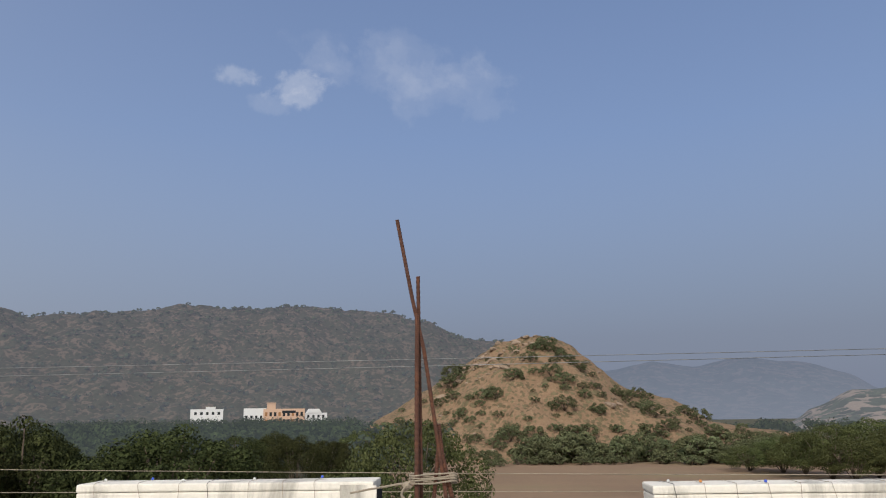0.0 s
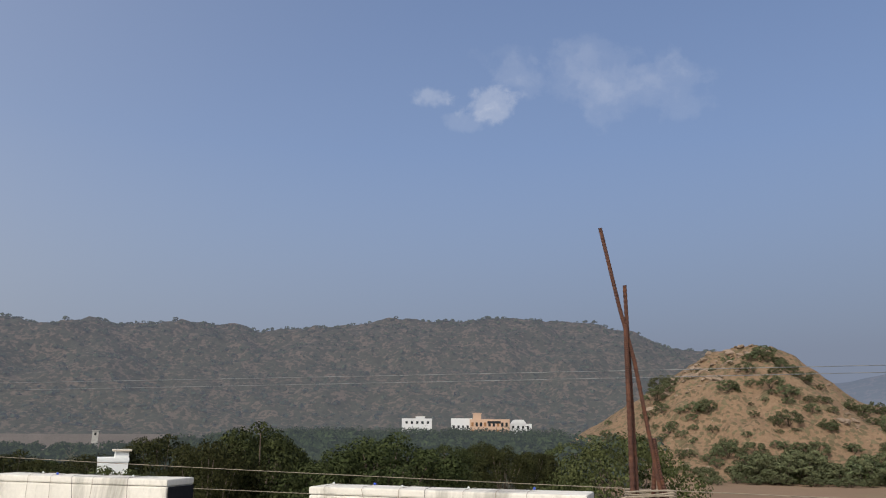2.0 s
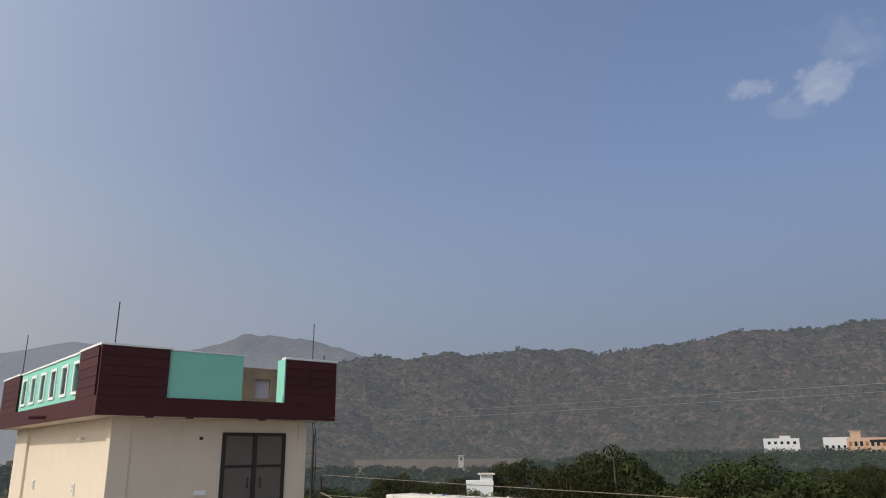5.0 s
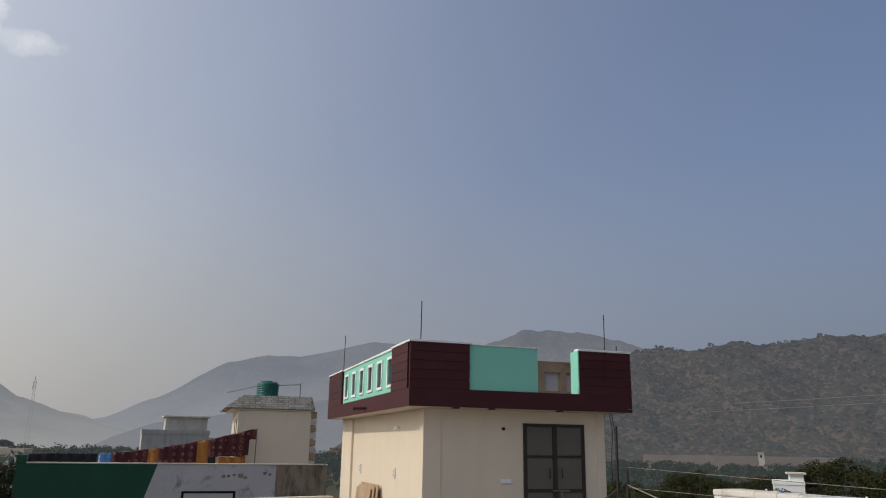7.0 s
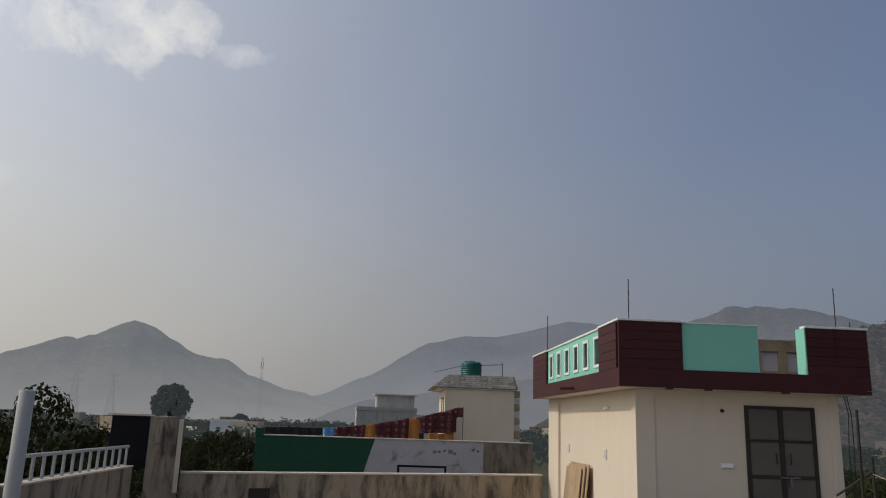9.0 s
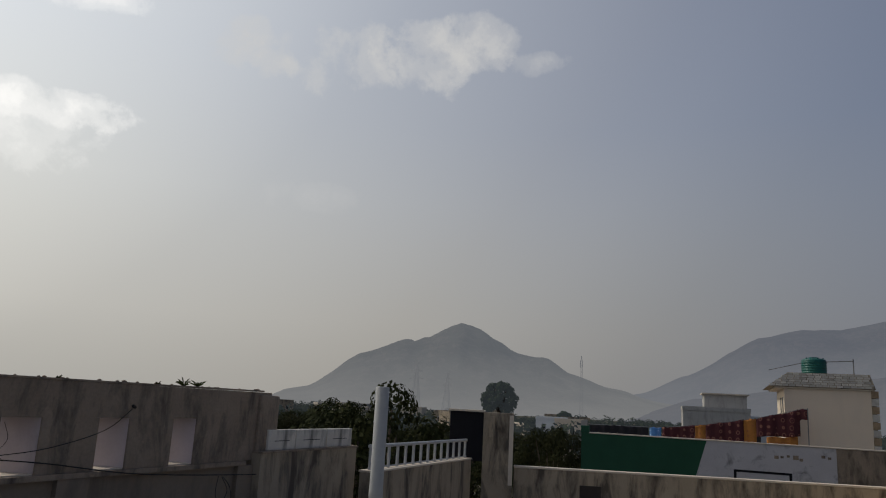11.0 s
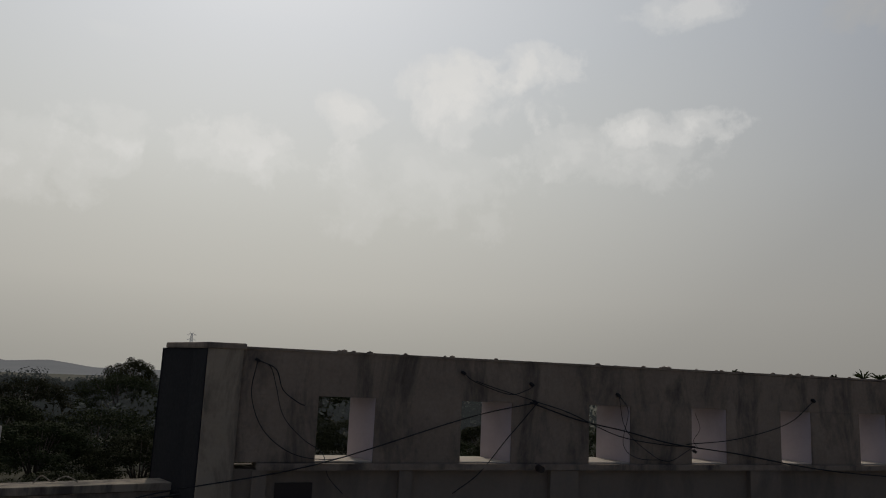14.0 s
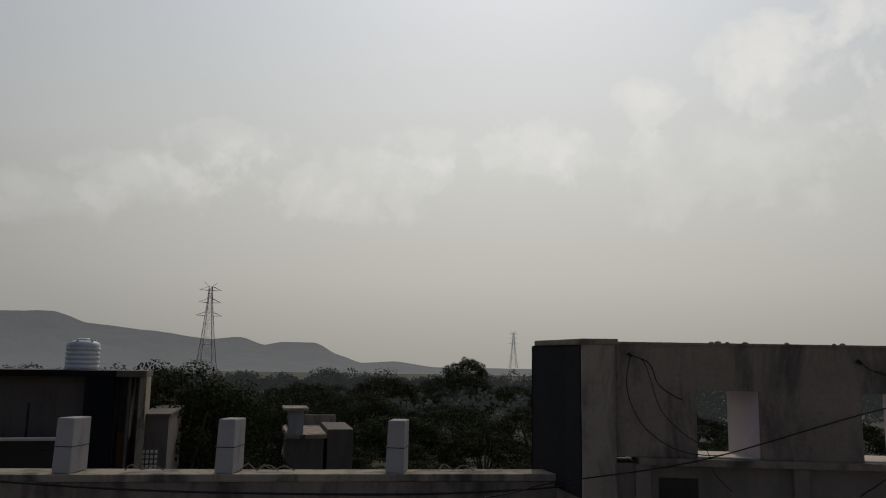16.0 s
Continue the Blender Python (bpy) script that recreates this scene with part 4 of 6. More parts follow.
parapet_block(1.57, 3.9, "weathered white parapet block hung with light cords", drop=0.058)
low = thing("parapet_wall", NORTH_EDGE, "low plastered wall under the parapet gaps", "wall", kind="structure")
for a, b in ((-6.9, -4.70), (-2.975, -1.885), (-0.045, 1.555), (3.92, 5.95)):
    part("wall", boxes((a, b, 0.04, 0.26, 0.0, 0.98)), PLASTER, low)

def pierced(xs, zs, y0, y1, holes, turn=False):
    """One wall between the lines xs and zs with the cells in holes left open."""
    bm = bmesh.new()
    for i in range(len(xs) - 1):
        for j in range(len(zs) - 1):
            if (i, j) not in holes:
                if turn:
                    box(bm, y0, y1, xs[i], xs[i + 1], zs[j], zs[j + 1])
                else:
                    box(bm, xs[i], xs[i + 1], y0, y1, zs[j], zs[j + 1])
    bmesh.ops.remove_doubles(bm, verts=bm.verts, dist=0.0005)
    return bm


def curb(x0, x1, y0, y1, thick, z0, z1):
    """A closed upstand round a flat roof."""
    bm = bmesh.new()
    rings = []
    for inset, z in ((0, z0), (0, z1), (thick, z1), (thick, z0)):
        rings.append([bm.verts.new(p) for p in ((x0 + inset, y0 + inset, z), (x1 - inset, y0 + inset, z), (x1 - inset, y1 - inset, z), (x0 + inset, y1 - inset, z))])
    for a, b in zip(rings, rings[1:] + rings[:1]):
        for k in range(4):
            bm.faces.new((a[k], a[(k + 1) % 4], b[(k + 1) % 4], b[k]))
    return bm


# ---- cream house with the maroon and mint parapet ----
HOUSE = basis((-12.51, 5.543, 0), (0.2613, 0.9653))
house = thing("house", HOUSE, "cream roof room with a maroon clad overhang and mint parapet", "house")
HW, HD, TOP, BAND, SOFFIT = 4.565, 8.2, 3.44, 2.58, 2.255
part("wall", boxes((0.46, 4.13, 0.42, 7.95, -1.0, 2.25)), CREAM, house)
for x0, x1, y0, y1 in ((0.40, 0.75, 0.40, 0.62), (0.40, 0.60, 6.75, 7.98), (3.98, 4.16, 0.40, 0.60)):
    part("pilaster", boxes((x0, x1, y0, y1, -1.0, 2.252), bevel=0.01), CREAM, house)
part("soffit", boxes((0.03, HW - 0.03, 0.03, HD - 0.03, SOFFIT, SOFFIT + 0.12)), CREAM, house, "cream plastered overhang")
part("fascia", curb(0.0, HW, 0.0, HD, 0.11, SOFFIT + 0.005, BAND), MAROON, house, "maroon fascia band")
part("roof", boxes((0.11, HW - 0.11, 0.11, HD - 0.11, SOFFIT + 0.13, SOFFIT + 0.2)), ROOF, house)


def clad(x0, x1, y0, y1, faces):
    """A parapet corner with separate horizontal cladding panels on the listed faces."""
    part("parapet_core", boxes((x0 + 0.02, x1 - 0.02, y0 + 0.02, y1 - 0.02, BAND, TOP - 0.03)), MAROON, house)
    rows = 5
    h = (TOP - 0.032 - BAND) / rows
    for f in faces:
        for i in range(rows):
            z0, z1 = BAND + 0.003 + i * h, BAND - 0.003 + (i + 1) * h
            dims = {"front": (x0 + 0.0, x1, y0 - 0.002, y0 + 0.018, z0, z1), "side": (x0 - 0.002, x0 + 0.018, y0 + 0.02, y1, z0, z1), "right": (x1 - 0.018, x1 + 0.002, y0 + 0.02, y1, z0, z1)}[f]
            part("panel", boxes(dims, bevel=0.004), MAROON, house)
    part("parapet_cap", boxes((x0 - 0.02, x1 + 0.02, y0 - 0.02, y1 + 0.02, TOP - 0.028, TOP + 0.012), bevel=0.006), WHITE, house, "white cap")


clad(0.0, 1.15, 0.0, 0.14, ("front",))
clad(0.0, 0.14, 0.145, 1.32, ("side",))
clad(3.42, HW, 0.0, 0.14, ("front", "right"))
clad(HW - 0.14, HW, 0.145, 1.2, ("right",))
clad(0.0, 0.14, 6.32, HD, ("side",))
part("parapet_panel", boxes((1.152, 2.55, 0.035, 0.13, BAND + 0.002, TOP - 0.035)), MINT, house, "mint green parapet panel")
part("parapet_cap", boxes((1.175, 2.56, 0.02, 0.145, TOP - 0.033, TOP - 0.012)), WHITE, house)
part("jamb", boxes((3.395, 3.417, 0.0, 0.30, BAND + 0.002, TOP - 0.03)), MINT, house, "mint green jamb")
# mint side parapet with six white-framed openings
ys = [1.55 + i * 0.86 for i in range(6)]
half, z0, z1 = 0.17, 2.74, 3.24
lines = [1.322] + [e for c in ys for e in (c - half, c + half)] + [6.318]
part("parapet_panel", pierced(lines, [BAND + 0.002, z0, z1, TOP - 0.032], 0.045, 0.125, {(2 * i + 1, 1) for i in range(6)}, True), MINT, house, "mint green side parapet")
part("parapet_cap", boxes((0.02, 0.15, 1.345, 6.295, TOP - 0.030, TOP + 0.008)), WHITE, house)
for c in ys:
    fr = 0.055
    part("opening_frame", pierced([c - half - fr, c - half, c + half, c + half + fr], [z0 - fr, z0, z1, z1 + fr], 0.02, 0.135, {(1, 1)}, True), WHITE, house, "white frame round an opening")
# far-side parapet, lower, so that the sky shows through the front gap
part("parapet_panel", boxes((0.15, HW, HD - 0.12, HD - 0.01, BAND + 0.002, BAND + 0.25)), MINT, house)
# double steel door in the front
dl, dr, dt = 2.40, 3.70, 2.02
door = new("door")
door.parent = house
door["label"] = "double door of grey sheets in a brown steel frame"
bars = [(dl, dl + 0.07, 0.385, 0.45, 0.02, dt), (dr - 0.07, dr, 0.385, 0.45, 0.02, dt), (dl + 0.07, dr - 0.07, 0.385, 0.45, dt - 0.06, dt), (3.01, 3.10, 0.383, 0.45, 0.02, dt - 0.06),
        (dl + 0.07, 3.01, 0.387, 0.45, 1.385, 1.435), (3.10, dr - 0.07, 0.387, 0.45, 1.385, 1.435), (dl + 0.07, 3.01, 0.387, 0.45, 0.76, 0.82), (3.10, dr - 0.07, 0.387, 0.45, 0.76, 0.82)]
part("door_frame", boxes(*bars, bevel=0.004), DARK_STEEL, door)
for a, b in ((dl + 0.072, 3.008), (3.102, dr - 0.072)):
    for c, d in ((0.03, 0.758), (0.822, 1.383), (1.437, dt - 0.062)):
        part("door_panel", boxes((a, b, 0.402, 0.418, c, d)), PANEL, door)
for x in (2.93, 3.19):
    bm = bmesh.new()
    tube(bm, [(x, 0.395, 1.02), (x, 0.355, 1.04), (x - 0.012, 0.345, 1.11), (x, 0.355, 1.18), (x, 0.395, 1.20)], 0.011, 6)
    part("handle", bm, DARK_STEEL, door)
bm = boxes((2.98, 3.34, 0.36, 0.385, 0.775, 0.80), (3.14, 3.19, 0.345, 0.37, 0.64, 0.77), bevel=0.004)
part("latch", bm, WIRE, door, "steel bolt with a hanging padlock")
# fittings on the walls
part("switch_plate", boxes((1.92, 2.14, 0.385, 0.405, 0.92, 1.0), bevel=0.006), WHITE, house, "white switch plate")
for y, z in ((2.5, 1.02), (5.75, 1.02)):
    part("socket_box", boxes((0.425, 0.465, y - 0.06, y + 0.06, z - 0.10, z + 0.10), bevel=0.006), WHITE, house, "white wall socket")
    part("socket_face", boxes((0.418, 0.428, y - 0.035, y + 0.035, z - 0.07, z - 0.01), (0.418, 0.428, y - 0.035, y + 0.035, z + 0.01, z + 0.07)), LILAC, house)
bm = bmesh.new()
tube(bm, [(1.99, 0.43, 1.91), (1.99, 0.40, 1.91), (1.99, 0.385, 1.905)], 0.032, 10)
part("cable_hole", bm, DARK_STEEL, house, "round dark cable hole")
bm = bmesh.new()
tube(bm, [(0.47, 2.25, 1.92), (0.36, 2.25, 1.92), (0.34, 2.25, 1.89)], 0.018, 6)
box(bm, 0.38, 0.46, 2.21, 2.34, 1.925, 1.955)
part("tap", bm, WHITE, house, "small white wall bracket")
for x, y, z in ((1.6, 0.05, SOFFIT), (3.0, 0.05, SOFFIT), (0.9, 0.05, SOFFIT)):
    part("soffit_hook", boxes((x - 0.06, x + 0.06, y - 0.05, y + 0.05, z - 0.02, z + 0.004)), DARK_STEEL, house)
bm = bmesh.new()
tube(bm, [(0.05, 3.4, 2.36), (-0.30, 3.4, 2.34)], 0.035, 8)
part("drain_spout", bm, MAROON, house, "maroon drain spout")
for x, y, z, h in ((0.22, 0.09, TOP, 0.74), (4.05, 0.09, TOP, 0.74), (0.08, 6.6, TOP, 0.95), (4.3, 0.07, TOP, 0.12)):
    bm = bmesh.new()
    tube(bm, [(x, y, z), (x + 0.005, y, z + h)], 0.010, 5)
    part("rod", bm, DARK_STEEL, house, "thin steel rod standing on the parapet")
bm = bmesh.new()
tube(bm, [(3.95, -0.004, TOP - 0.02), (3.955, -0.012, TOP - 0.25), (3.94, -0.012, TOP - 0.62)], 0.006, 5)
part("cable", bm, CABLE, house)
for dx in (0.0, 0.05):
    bm = bmesh.new()
    tube(bm, [(4.22 + dx, 0.3, 2.25), (4.25 + dx, 0.25, 1.9), (4.17 + dx * 2, 0.2, 1.3), (4.22, 0.22, 0.2)], 0.008, 5)
    part("cable", bm, CABLE, house)

# plywood boards against the house
for i in range(3):
    m = HOUSE @ pose(0.20 - 0.05 * i, 3.55 + 0.12 * i, -0.95, 0, 6.5, 1.5)
    b = boxes((-0.02, 0.0, 0.0, 1.5 - 0.12 * i, 0.0, 1.70 - 0.05 * i), bevel=0.003)
    ob = part("plywood_board", b, WOOD)
    ob.matrix_world = m
    tagged(ob, "raw plywood board leaning on the cream house wall", "board", "boards against the house")

# ---- concrete parapet wall with openings ----
WALL = basis((-3.667, -7.942, 0), (-0.94814, 0.31786))
wall = thing("wall_south", WALL, "grimy concrete parapet wall with a row of window-like openings", "wall", kind="structure")
WL, WT, WTOP, SKEW = 8.85, 0.42, 1.60, -0.34
opens = [(0.74, 1.26), (2.08, 2.60), (3.43, 3.91), (4.64, 5.09), (5.80, 6.23), (6.92, 7.33)]
oz0, oz1 = 0.66, 1.222





def sheared(*dims):
    """Boxes whose sides run back at the angle of the house grid."""
    bm = boxes(*dims)
    for v in bm.verts:
        v.co.x += SKEW * v.co.y
    return bm


dims, x = [], -0.02
for a, b in opens:
    dims.append((x, a, 0, WT, oz0, oz1))
    x = b
dims.append((x, WL, 0, WT, oz0, oz1))
for i, d in enumerate(dims):
    part("pier", sheared(d), CONCRETE, wall)
part("lintel_band", lumpy(boxes((-0.02, WL, 0, WT, oz1 + 0.001, WTOP - 0.002))), CONCRETE, wall)
part("top_edge", lumpy(boxes((0.05, WL - 0.2, -0.012, WT + 0.012, WTOP, WTOP + 0.022)), 0.010), CONCRETE, wall, "uneven cement top edge")
part("base_wall", boxes((-0.02, WL, 0.03, WT, -0.2, oz0 - 0.06)), DULL, wall)
part("ledge", lumpy(boxes((0.25, WL - 0.5, -0.05, WT - 0.01, oz0 - 0.058, oz0 - 0.002)), 0.006), CONCRETE, wall, "projecting cement ledge")
for a, b in opens:
    part("sill", sheared((a + 0.002, b - 0.002, 0.015, WT + 0.02, oz0, oz0 + 0.012)), SILL, wall, "sunlit sandstone sill")
    part("reveal", sheared((b - 0.006, b - 0.001, 0.012, WT - 0.002, oz0 + 0.013, oz1 - 0.001)), LILAC, wall, "pale lilac painted reveal")
    part("reveal", sheared((a + 0.001, a + 0.006, 0.012, WT - 0.002, oz0 + 0.013, oz1 - 0.001)), LILAC, wall)
for a, b in ((0.22, 0.34), (1.50, 1.62), (3.0, 3.3), (5.35, 5.75), (8.2, WL)):
    part("pilaster", boxes((a, b, -0.035, 0.029, -0.2, oz0 - 0.062)), DULL, wall)
part("recess_panel", boxes((0.42, 0.74, 0.018, 0.029, 0.25, 0.49)), DARK_STEEL, wall, "dark recessed panel")
part("drain_stub", tube(bmesh.new(), [(2.86, 0.02, 0.63), (2.86, -0.12, 0.62)], 0.035, 8), DARK_STEEL, wall)
# the end pillar with its dark splayed return face
def splayed(x0, x1, y0, y1, z0, z1, skew):
    bm = boxes((x0, x1, y0, y1, z0, z1), bevel=0.012)
    for v in bm.verts:
        v.co.x += skew * (v.co.y - y0) if v.co.x < (x0 + x1) / 2 else SKEW * (v.co.y - y0)
    return bm


part("end_pillar", lumpy(splayed(-0.22, 0.07, -0.03, 1.15, -0.2, 1.60, -0.285), 0.006), PLASTER, wall, "plastered end pillar")
part("end_cap", lumpy(splayed(-0.235, 0.09, -0.045, 1.17, 1.593, 1.645, -0.285), 0.008), CONCRETE, wall, "cement cap")
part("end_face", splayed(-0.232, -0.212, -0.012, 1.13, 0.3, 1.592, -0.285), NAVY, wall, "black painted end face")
part("corner_pillar", lumpy(boxes((8.55, 9.0, -0.05, 0.42, -0.2, 1.56), bevel=0.03), 0.012), CONCRETE, wall, "rounded corner pillar")
rw = random.Random(9)
for i in range(34):
    x = rw.uniform(0.2, 8.6)
    bm = bmesh.new()
    bmesh.ops.create_icosphere(bm, subdivisions=1, radius=rw.uniform(0.012, 0.03), matrix=Matrix.Translation((x, rw.uniform(0.02, 0.2), WTOP + 0.026)) @ Matrix.Diagonal((1.4, 1, 0.7, 1)))
    part("mortar_lump", bm, CONCRETE, wall)
# weeds on the wall
for x, s in ((7.15, 0.6), (7.4, 0.65), (5.3, 0.2), (6.7, 0.2)):
    verts, faces = [], []
    for k in range(16):
        a, ln = rw.uniform(0, 6.3), s * rw.uniform(0.10, 0.20)
        d, up = Vector((math.cos(a), math.sin(a), 0)), rw.uniform(0.25, 1.1)
        side = Vector((-d.y, d.x, 0)) * 0.014 * s
        b = len(verts)
        tip = d * ln + Vector((0, 0, ln * up))
        verts += [(-side * 0.4)[:], (side * 0.4)[:], (tip * 0.6 + side + Vector((0, 0, 0.02)))[:], tip[:], (tip * 0.6 - side + Vector((0, 0, 0.02)))[:]]
        faces.append((b, b + 1, b + 2, b + 3, b + 4))
    ob = raw("weed", verts, faces, LEAF_LIGHT)
    ob.matrix_world = WALL @ Matrix.Translation((x, 0.12, WTOP + 0.015))
    tagged(ob, "small green weed rooted on the wall top", "plant", "weeds on the wall")


def cable(name, pts, r, mat, label, frame_of=WALL, group="slack cables on the wall", category="cable"):
    ob = part(name, tube(bmesh.new(), pts, r, 5), mat, smooth=True)
    ob.matrix_world = frame_of
    return tagged(ob, label, category, group)


def wavy(pts, n=5):
    """A smooth line through the given points."""
    P = [Vector(p) for p in pts]
    P = [P[0] * 2 - P[1]] + P + [P[-1] * 2 - P[-2]]
    out = []
    for i in range(1, len(P) - 2):
        for k in range(n):
            t = k / n
            a, b, c, d = P[i - 1], P[i], P[i + 1], P[i + 2]
            out.append(0.5 * (2 * b + (c - a) * t + (2 * a - 5 * b + 4 * c - d) * t * t + (3 * b - a - 3 * c + d) * t ** 3))
    return out + [P[-2]]

# slack black cables hung along the wall
F = -0.03
for pts, r in (
    ([(0.19, F, 1.51), (0.16, F, 1.22), (0.28, F, 0.93), (0.53, F, 0.74), (0.83, F - 0.02, 0.69), (1.06, F, 0.73)], 0.006),
    ([(0.19, F, 1.51), (0.35, F, 1.44), (0.42, F, 1.27), (0.55, F, 1.17), (0.62, F, 1.14)], 0.007),
    ([(0.19, F, 1.51), (0.30, F, 1.46), (0.36, F, 1.30), (0.44, F, 1.05), (0.62, F, 0.86), (0.80, F, 0.74), (0.86, F, 0.55), (1.0, F, 0.40)], 0.005),
    ([(-3.4, -1.2, 0.12), (-1.1, F - 0.3, 0.33), (-0.49, F - 0.15, 0.45), (0.73, F - 0.05, 0.65), (2.11, F - 0.02, 1.07), (2.83, F, 1.23)], 0.009),
    ([(2.77, F, 1.23), (3.28, F, 1.08), (3.82, F, 0.98), (4.4, F, 0.86), (5.19, F, 0.77), (6.53, F - 0.03, 0.59), (8.86, F - 0.05, 0.46), (9.6, 0.2, 0.45)], 0.010),
    ([(2.79, F, 1.25), (3.20, F, 1.14), (3.75, F, 0.93), (4.30, F, 0.85), (4.66, F, 0.84)], 0.007),
    ([(2.83, F, 1.21), (2.66, F, 1.02), (2.53, F, 0.88), (2.26, F - 0.02, 0.58), (2.0, F - 0.03, 0.40)], 0.007),
    ([(2.08, F, 1.48), (2.2, F, 1.40), (2.54, F, 1.30), (2.72, F, 1.34), (2.81, F, 1.39)], 0.006),
    ([(2.20, F, 1.41), (2.45, F, 1.34), (2.80, F, 1.25)], 0.006),
    ([(3.75, F, 1.33), (3.83, F, 1.0), (4.11, F, 0.77), (4.34, F, 0.69), (4.63, F, 0.83)], 0.005),
    ([(3.75, F, 1.33), (3.86, F, 1.17), (3.80, F, 0.86), (3.96, F, 0.72), (4.3, F, 0.70)], 0.005),
    ([(4.55, F, 0.86), (5.18, F, 0.92), (5.86, F, 1.09), (6.22, F, 1.33)], 0.007),
    ([(7.79, F - 0.03, 0.50), (7.75, F - 0.04, 0.28), (7.86, F - 0.04, 0.15), (7.98, F - 0.04, 0.3), (7.86, F - 0.03, 0.48), (8.02, F - 0.03, 0.36), (8.08, F - 0.03, 0.18), (7.9, F - 0.03, 0.08)], 0.006),
    ([(4.66, F, 1.18), (4.72, F, 1.02), (4.64, F, 0.9), (4.70, F, 0.82)], 0.004),
):
    cable("cable", wavy(pts), r * 0.68, CABLE, "slack black cable hanging on the concrete wall")
for x, z in ((2.08, 1.48), (2.83, 1.23), (3.75, 1.33), (0.19, 1.51), (4.66, 0.79), (6.25, 1.35), (2.79, 1.40)):
    ob = part("cable_clip", boxes((-0.022, 0.022, -0.035, 0.0, -0.013, 0.013), bevel=0.004), CABLE)
    ob.matrix_world = WALL @ pose(x, 0.004, z, 0, 35, 0)
    tagged(ob, "taped black cable joint on the wall", "cable joint", "cable joints")

# ---- low wall with posts at the south edge ----
LOW = basis((-3.28, -8.63, 0), (0.992, -0.127))
lw = thing("wall_low_south", LOW, "low stained wall with a flat worn top", "wall", kind="structure")
part("wall", lumpy(boxes((-0.2, 9.2, -0.27, -0.02, -0.2, 0.34)), 0.006), CONCRETE, lw)
part("top_slab", lumpy(boxes((-0.22, 9.2, -0.34, 0.0, 0.345, 0.41), bevel=0.008), 0.008), PLASTER, lw, "worn cement slab along the top")


def post(x, label):
    t = thing("wall_post", LOW @ pose(x, -0.03, 0.41, 0, 0, -12), label, "post", "white posts on the low wall")
    bm = bmesh.new()
    box(bm, -0.10, 0.07, -0.27, 0.0, 0.0, 0.47, 0.012)
    for v in bm.verts:
        if v.co.z > 0.4:
            v.co.x = v.co.x * 0.92 - 0.01
            v.co.z += 0.02 * (v.co.y + 0.13)
    part("body", bm, POST, t)
    part("joint", boxes((-0.104, 0.074, -0.274, 0.004, 0.225, 0.232)), CABLE, t, "dark joint line")
    return t


for x in (4.20, 2.83, 1.32):
    post(x, "whitewashed square post standing on the low wall")
for x, s in ((2.2, 1), (2.35, -1), (3.35, 1), (0.55, -1)):
    ob = part("wire_scrap", tube(bmesh.new(), wavy([(0, 0, 0.006), (0.1, 0.03 * s, 0.05), (0.2, -0.02, 0.012), (0.28, 0.04 * s, 0.06), (0.34, 0, 0.008)]), 0.006, 5), ROPE)
    ob.matrix_world = LOW @ pose(x, -0.17, 0.412)
    tagged(ob, "scrap of twisted wire on the wall top", "wire", "wire scraps")
cable("cable", wavy([(5.5, 0.1, 0.45), (4.5, 0.1, 0.36), (3.2, 0.08, 0.28), (1.3, 0.08, 0.25), (0.2, 0.1, 0.29), (-0.4, 0.3, 0.38)]), 0.010, CABLE, "black cable slung along the low wall", LOW, "")

# ---- west edge: railing wall, pillar, far low wall, pipe ----
RAIL = basis((-11.9, -5.03, 0), (-0.958, 0.286))
rwall = thing("wall_west", RAIL, "stained plaster wall stepping down to a railing", "wall", kind="structure")
part("wall", lumpy(boxes((-0.2, 2.62, 0.0, 0.24, -1.0, 0.755)), 0.006), PLASTER, rwall)
part("wall", lumpy(boxes((2.63, 7.75, -0.32, -0.09, -1.0, 0.35)), 0.006), PLASTER, rwall)
part("top_slab", boxes((-0.2, 2.64, -0.02, 0.26, 0.757, 0.785), bevel=0.006), CONCRETE, rwall)
part("top_slab", boxes((2.64, 7.75, -0.34, -0.06, 0.352, 0.385), bevel=0.006), SILL, rwall, "pale sunlit coping")
for i, (a, b) in enumerate(((0.03, 0.74), (0.76, 1.66), (1.69, 2.52))):
    t = thing("coping_block", RAIL @ pose(a, 0.06, 0.785), "whitewashed slab block set on the wall", "block", "white slab blocks")
    part("body", boxes((0, b - a, 0, 0.10, 0, 0.29), bevel=0.01), WHITE_WORN, t)
    part("crack", boxes((0.22 * (b - a), 0.78 * (b - a), -0.003, 0.004, 0.125, 0.135)), CABLE, t, "dark horizontal groove")
railing = thing("railing", RAIL @ pose(2.72, -0.2, 0.385), "white painted pipe railing on the wall", "railing")
part("top_rail", tube(bmesh.new(), [(0, 0, 0.40), (4.98, 0, 0.40)], 0.032, 8), STEEL, railing)
part("bottom_rail", tube(bmesh.new(), [(0, 0, 0.03), (4.98, 0, 0.03)], 0.014, 6), STEEL, railing)
for i in range(14):
    x = 0.06 + i * 0.372
    part("baluster", boxes((x - 0.03, x + 0.03, -0.02, 0.02, 0.0, 0.39), bevel=0.006), STEEL, railing)
pillar = thing("gate_pillar", pose(-19.45, -2.26, 0), "cream plastered pillar with a black painted face", "pillar")
part("shaft", lumpy(boxes((-0.5, 0.0, 0.0, 0.72, -1.0, 1.45), bevel=0.015), 0.008), PLASTER, pillar)
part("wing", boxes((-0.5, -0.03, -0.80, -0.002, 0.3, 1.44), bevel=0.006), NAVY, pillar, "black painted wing")
